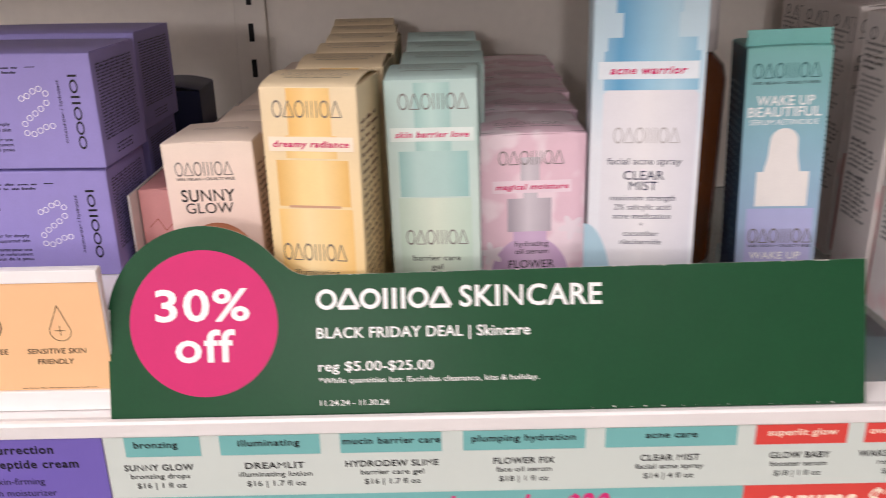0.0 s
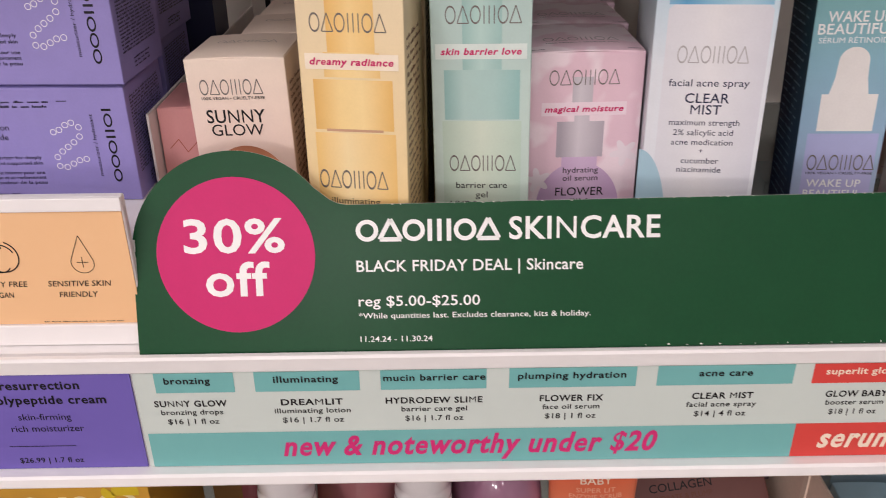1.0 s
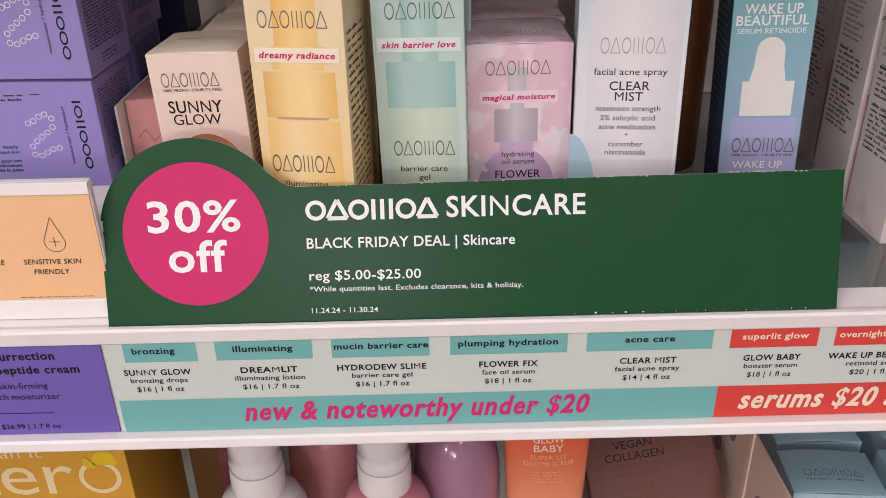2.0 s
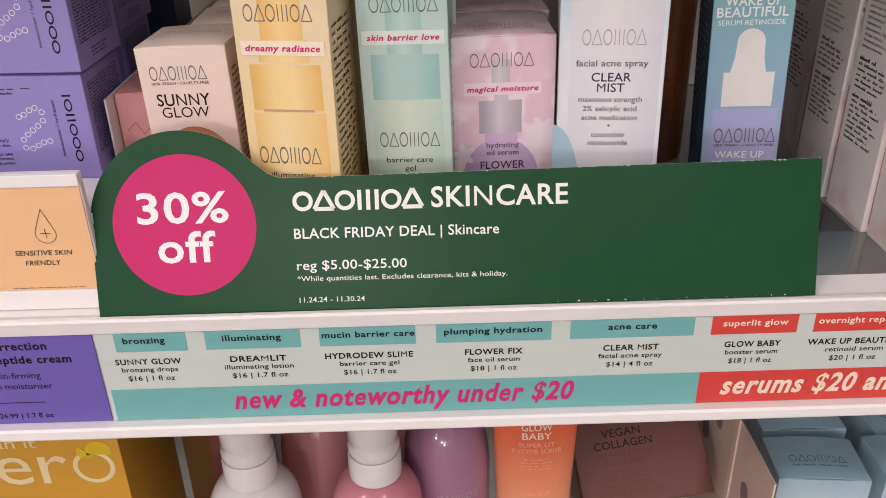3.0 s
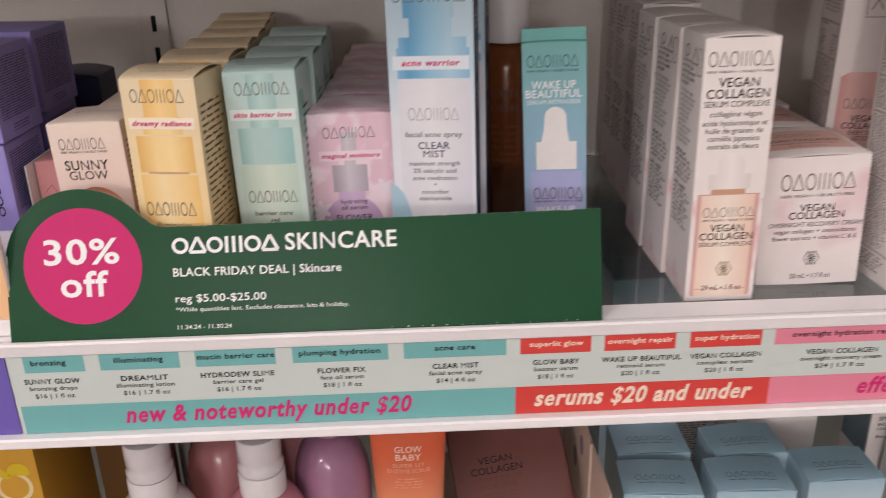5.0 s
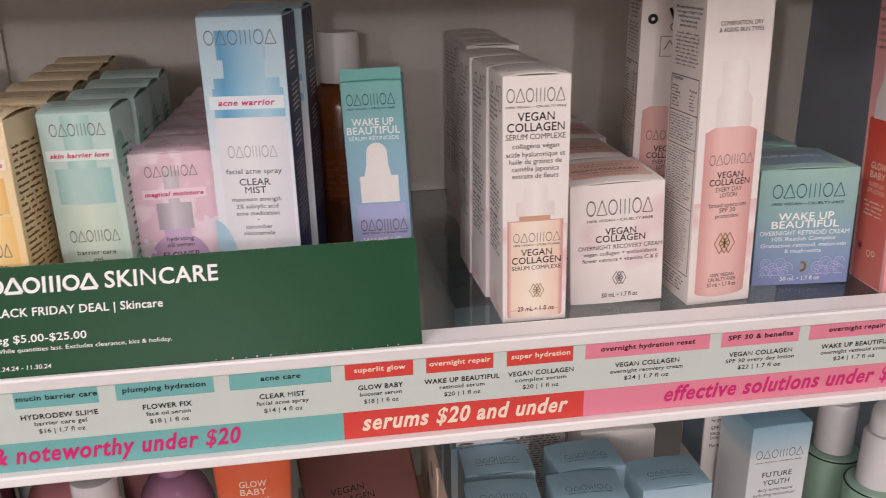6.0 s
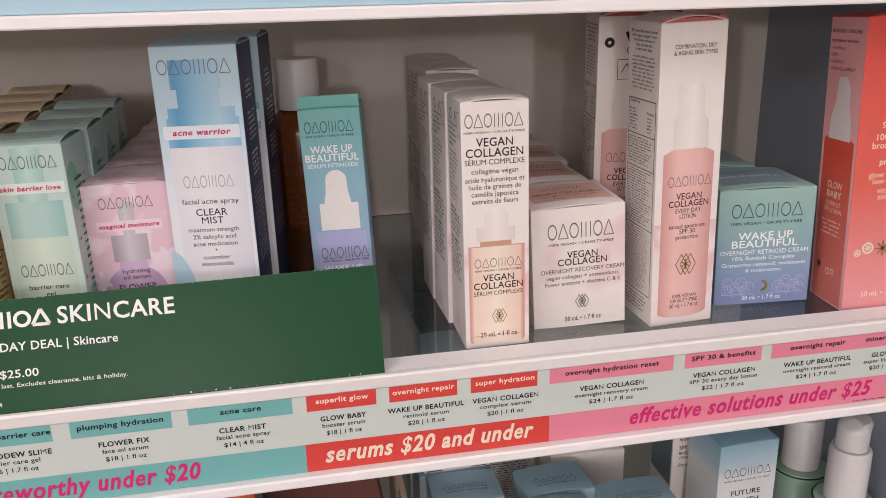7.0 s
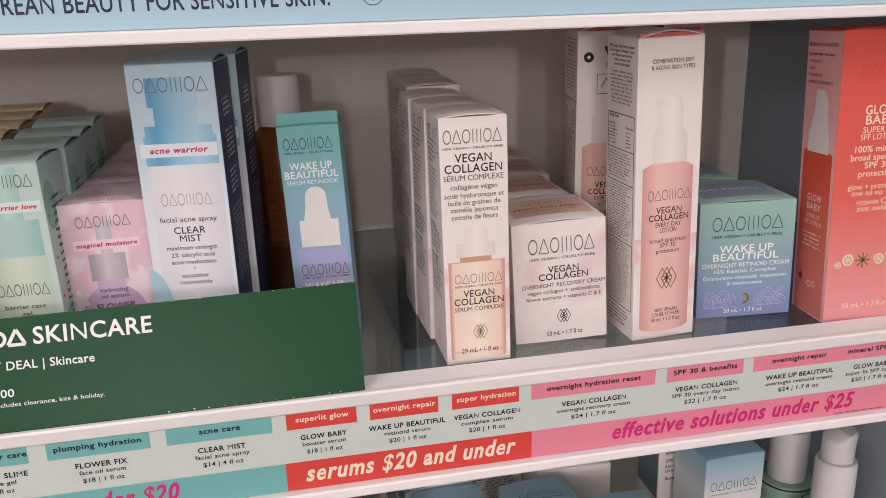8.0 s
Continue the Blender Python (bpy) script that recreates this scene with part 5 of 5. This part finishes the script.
# sheet mask sachets, leaning back in a kraft tray
# rose tone darkened in the base colour for the shadow under the shelf
mask_print = material("shaded_rose_sachet", (116, 72, 66), 0.38, amount=0.08, scale=80, bump=0.12)
def sachet():
    s = thing("mask_sachet", "rose-brown face mask sachet leaning back, colour darkened for shade", "sachet", "face mask sachets")
    part("envelope", box_bm(bmesh.new(), -0.052, 0.052, 0.0, 0.0035, 0.0, 0.100, 0.0012), mask_print, s)
    for text, v, cap, w, ink in (("VEGAN", 0.0540, 0.0060, 0.031, "black"), ("COLLAGEN", 0.0450, 0.0060, 0.047, "black"), ("HYDRATE & PLUMP", 0.0380, 0.0040, 0.045, "brown"), ("FACIAL MASK", 0.0320, 0.0040, 0.034, "brown"), ("MASQUE FACIAL", 0.0140, 0.0040, 0.040, "brown"), ("HYDRATE ET REPULPER", 0.0080, 0.0040, 0.052, "brown")):
        Print().text(text, -0.012, v, cap, w, bold=0.006).lay("lettering", INK[ink], s, wall_map())
    Print().bars(-0.03, 0.006, 0.020, 0.028, 3, 55, centre=True).lay("fine_print", INK["brown"], s, wall_map())
    return s


first = sachet()
first.matrix_basis = pose(0.1720, 0.4980, 0.9520, -42, -7, 3)
for k in range(1, 5):
    copy_thing(first, pose(0.1715 + 0.001 * (k % 2), 0.4980 + 0.0060 * k, 0.9520, -42, -7, (2, 4, 3, 3)[k - 1]))
KRAFT = material("kraft_board", (220, 196, 180), 0.7, amount=0.08, scale=300)
tray = thing("display_tray", "tan board display tray with violet printed petals", "display tray")
slab("side", 0.2320, 0.2335, 0.4300, 0.6200, LOW_DECK, 1.0320, KRAFT, tray)
slab("base", 0.1050, 0.2318, 0.4300, 0.6200, LOW_DECK, 0.9405, KRAFT, tray)
slab("fold", 0.2305, 0.2319, 0.4950, 0.5010, LOW_DECK + 0.002, 1.0330, material("pale_board", (228, 208, 192), 0.7), tray, "pale folded edge")
for y, z, r in ((0.470, 0.985, 0.010), (0.535, 1.004, 0.010), (0.560, 0.975, 0.011)):
    pts = [(y + r * 0.75 * math.cos(a * 0.524) * (1 + 0.15 * math.sin(a * 2.1)), z + r * math.sin(a * 0.524)) for a in range(12)]
    Print().poly(pts).lay("petal_print", material("dusk_violet_print", (150, 130, 140), 0.6, amount=0.2, scale=200), tray, lambda u, v: (0.2318, u, v))

# pale blue cartons
H = 0.098
ice = Carton("skincare_carton", 0.0660, 0.0455, H, graded("ice_blue_print", "z", [(0, (226, 230, 232)), (0.065, (206, 222, 228)), (H, (166, 196, 210))]), "pale blue carton with open-edged lid", "pale blue cartons", lid=material("ice_blue_lid", (160, 192, 206), 0.45), bulge=0.0022)
mark(ice, ice.top, 0, 0.0170, 0.0068, 0.0420, INK["navyblock"])
claim(ice, ice.top, 0, 0.0125, 0.0400)
mark(ice, ice.front, 0, H - 0.030, 0.0080, 0.046, INK["navyblock"])
ice.at(0.2860, 0.4620, LOW_DECK, -5, 0, 0)
for x, y, r in ((0.2935, 0.5180, -1), (0.2880, 0.5650, 0), (0.2855, 0.6120, 0), (0.2855, 0.6590, 0), (0.2855, 0.7060, 0), (0.3640, 0.4610, -3), (0.3790, 0.5105, 2), (0.4450, 0.4700, 1)):
    ice.again(x, y, LOW_DECK, r)
H = 0.1420
frost = Carton("skincare_carton", 0.0640, 0.0480, H, graded("white_to_frost_blue_print", "z", [(0, (236, 232, 236)), (H - 0.034, (228, 232, 234)), (H - 0.016, (176, 204, 214)), (H, (138, 180, 194))]), "white carton with pale blue top, standing on pale blue cartons", "white and blue cartons", lid=material("frost_lid", (138, 180, 194), 0.45), bulge=0.0008)
words(frost, frost.front, [("29 mL • 1 fl oz", 0.0060, 0.0030, 0.026, 0.004)], "black")
Print().disc(0.022, 0.001, 0.008, 0.0025, a0=0, a1=180).disc(-0.022, 0.001, 0.008, 0.0025, a0=0, a1=180).lay("illustration", INK["grey"], frost.ob, frost.front)
mark(frost, frost.top, 0, 0.0160, 0.0068, 0.0420, INK["navyblock"])
claim(frost, frost.top, 0, 0.0110, 0.0400)
frost.at(0.2920, 0.5660, LOW_DECK + 0.1002, 1)
for x, y, r in ((0.2905, 0.6170, -1), (0.2905, 0.6680, 1), (0.2900, 0.7180, 0)):
    frost.again(x, y, LOW_DECK + 0.1002, r)

H = 0.1320
youth = Carton("skincare_carton", 0.0610, 0.0560, H, graded("white_to_ice_blue_print", "z", [(0, (236, 236, 236)), (H - 0.036, (228, 232, 234)), (H - 0.024, (190, 212, 222)), (H, (150, 190, 208))]), "white carton fading to pale blue at the top", "", lid=material("sky_lid", (150, 190, 208), 0.45), bulge=0.0006)
mark(youth, youth.front, 0, H - 0.035, 0.0090, 0.0500, INK["navyblock"])
claim(youth, youth.front, 0, H - 0.0400, 0.0480)
words(youth, youth.front, [("FUTURE", H - 0.0560, 0.0055, 0.0310, 0.006), ("YOUTH", H - 0.0650, 0.0055, 0.0280, 0.006), ("daily turnaround", H - 0.0720, 0.0034, 0.0360, 0), ("hydrating moisturizer", H - 0.0775, 0.0034, 0.0440, 0), ("SPF 50", H - 0.0880, 0.0048, 0.0220, 0.008), ("BROAD SPECTRUM", H - 0.0940, 0.0034, 0.0420, 0)], "black")
mark(youth, youth.top, 0.004, 0.034, 0.0070, 0.0430, INK["navyblock"])
youth.at(0.5590, 0.4990, LOW_DECK, 2)
H = 0.140
white_tall = Carton("skincare_carton", 0.0500, 0.0480, H, PLAIN, "white sun care carton with black lettering and grey side", "", bulge=0.0008)
for text, v, cap in (("FUTURE", 0.122, 0.0050), ("YOUTH", 0.114, 0.0050), ("daily turnaround", 0.107, 0.0034), ("hydrating", 0.1015, 0.0034), ("SPF 30", 0.092, 0.0042), ("BROAD", 0.086, 0.0032), ("UVA/UVB", 0.081, 0.0032), ("flora+", 0.072, 0.0038)):
    Print().text(text, -0.018, v, cap, bold=0.008, align="l").lay("lettering", INK["black"], white_tall.ob, white_tall.front)
Print().rect(-0.022, 0.022, 0.05, H - 0.02).lay("side_panel_print", material("slate_side_print", (120, 136, 146), 0.45), white_tall.ob, white_tall.left, "slate grey side label")
white_tall.at(0.5390, 0.5620, LOW_DECK, 0)
H = 0.097
white_low = Carton("skincare_carton", 0.0770, 0.0500, H, PLAIN, "white carton with pale blue label at the back", "", bulge=0.0008)
Print().rect(-0.034, 0.034, 0.02, 0.058).lay("label", INK["paleblue"], white_low.ob, white_low.front)
words(white_low, white_low.front, [("FUTURE", 0.046, 0.0052, 0.0260, 0.008)], "black")
white_low.at(0.4265, 0.5700, LOW_DECK, -2)

H = 0.118
shaded = Carton("skincare_carton", 0.0560, 0.0480, H, PLAIN, "white carton turned to show its printed ingredients panel", "", bulge=0.0008)
fine(shaded, shaded.front, -0.024, 0.024, 0.010, H - 0.006, 36, "black", 61, 0.15, 0.34)
shaded.at(0.3560, 0.6100, LOW_DECK, 0)


# green glass bottles with white pumps
def glass_bottle(x, y, head):
    b = thing("glass_pump_bottle", "sage green glass bottle with white pump", "bottle", "sage green pump bottles")
    SAGE = material("sage_glass", (150, 180, 160), 0.08, amount=0.05, scale=60, bump=0.0, coat=0.5)
    part("body", lathe(bmesh.new(), [(0.0, 0), (0.0275, 0), (0.0290, 0.002), (0.0290, 0.054), (0.0286, 0.058), (0.0272, 0.0605), (0.0200, 0.0618), (0.0, 0.0620)]), SAGE, b, "sage green glass body", True)
    part("rim", lathe(bmesh.new(), [(0.0, 0.0580), (0.0291, 0.0585), (0.0293, 0.0590), (0.0289, 0.0595), (0.0, 0.0596)]), material("dark_green_rim", (40, 62, 54), 0.2, amount=0), b, "dark glass rim", True)
    part("collar", lathe(bmesh.new(), [(0.0, 0.0622), (0.0191, 0.0622), (0.0193, 0.064), (0.0189, 0.115), (0.0175, 0.1175), (0.0, 0.118)]), WHITE_PLASTIC, b, "white collar", True)
    bm = bmesh.new()
    lathe(bm, [(0.0, 0.1182), (0.0148, 0.1182), (0.0148, 0.136), (0.0141, 0.1425), (0.0115, 0.146), (0.0, 0.147)])
    for v in bm.verts:
        if v.co.z > 0.134:
            k = (v.co.z - 0.134) / 0.012
            v.co.x += max(0.0, v.co.x) * 0.55 * k
            v.co.z -= max(0.0, -v.co.x) * 0.45 * k
    part("pump_head", bm, WHITE_PLASTIC, b, "white slanted pump head", True)
    curve = lambda u, v: (0.0293 * math.sin(u / 0.0293), -0.0293 * math.cos(u / 0.0293), v)
    Print().wordmark(-0.006, 0.038, 0.0085, 0.036).lay("maker_mark", INK["black"], b, curve)
    Print().bars(-0.022, 0.012, 0.031, 0.036, 1, 57).lay("fine_print", INK["black"], b, curve)
    b.matrix_basis = pose(x, y, LOW_DECK, 0, 0, head)
    return b


glass_bottle(0.6620, 0.4930, 15)
glass_bottle(0.6560, 0.5560, 40)
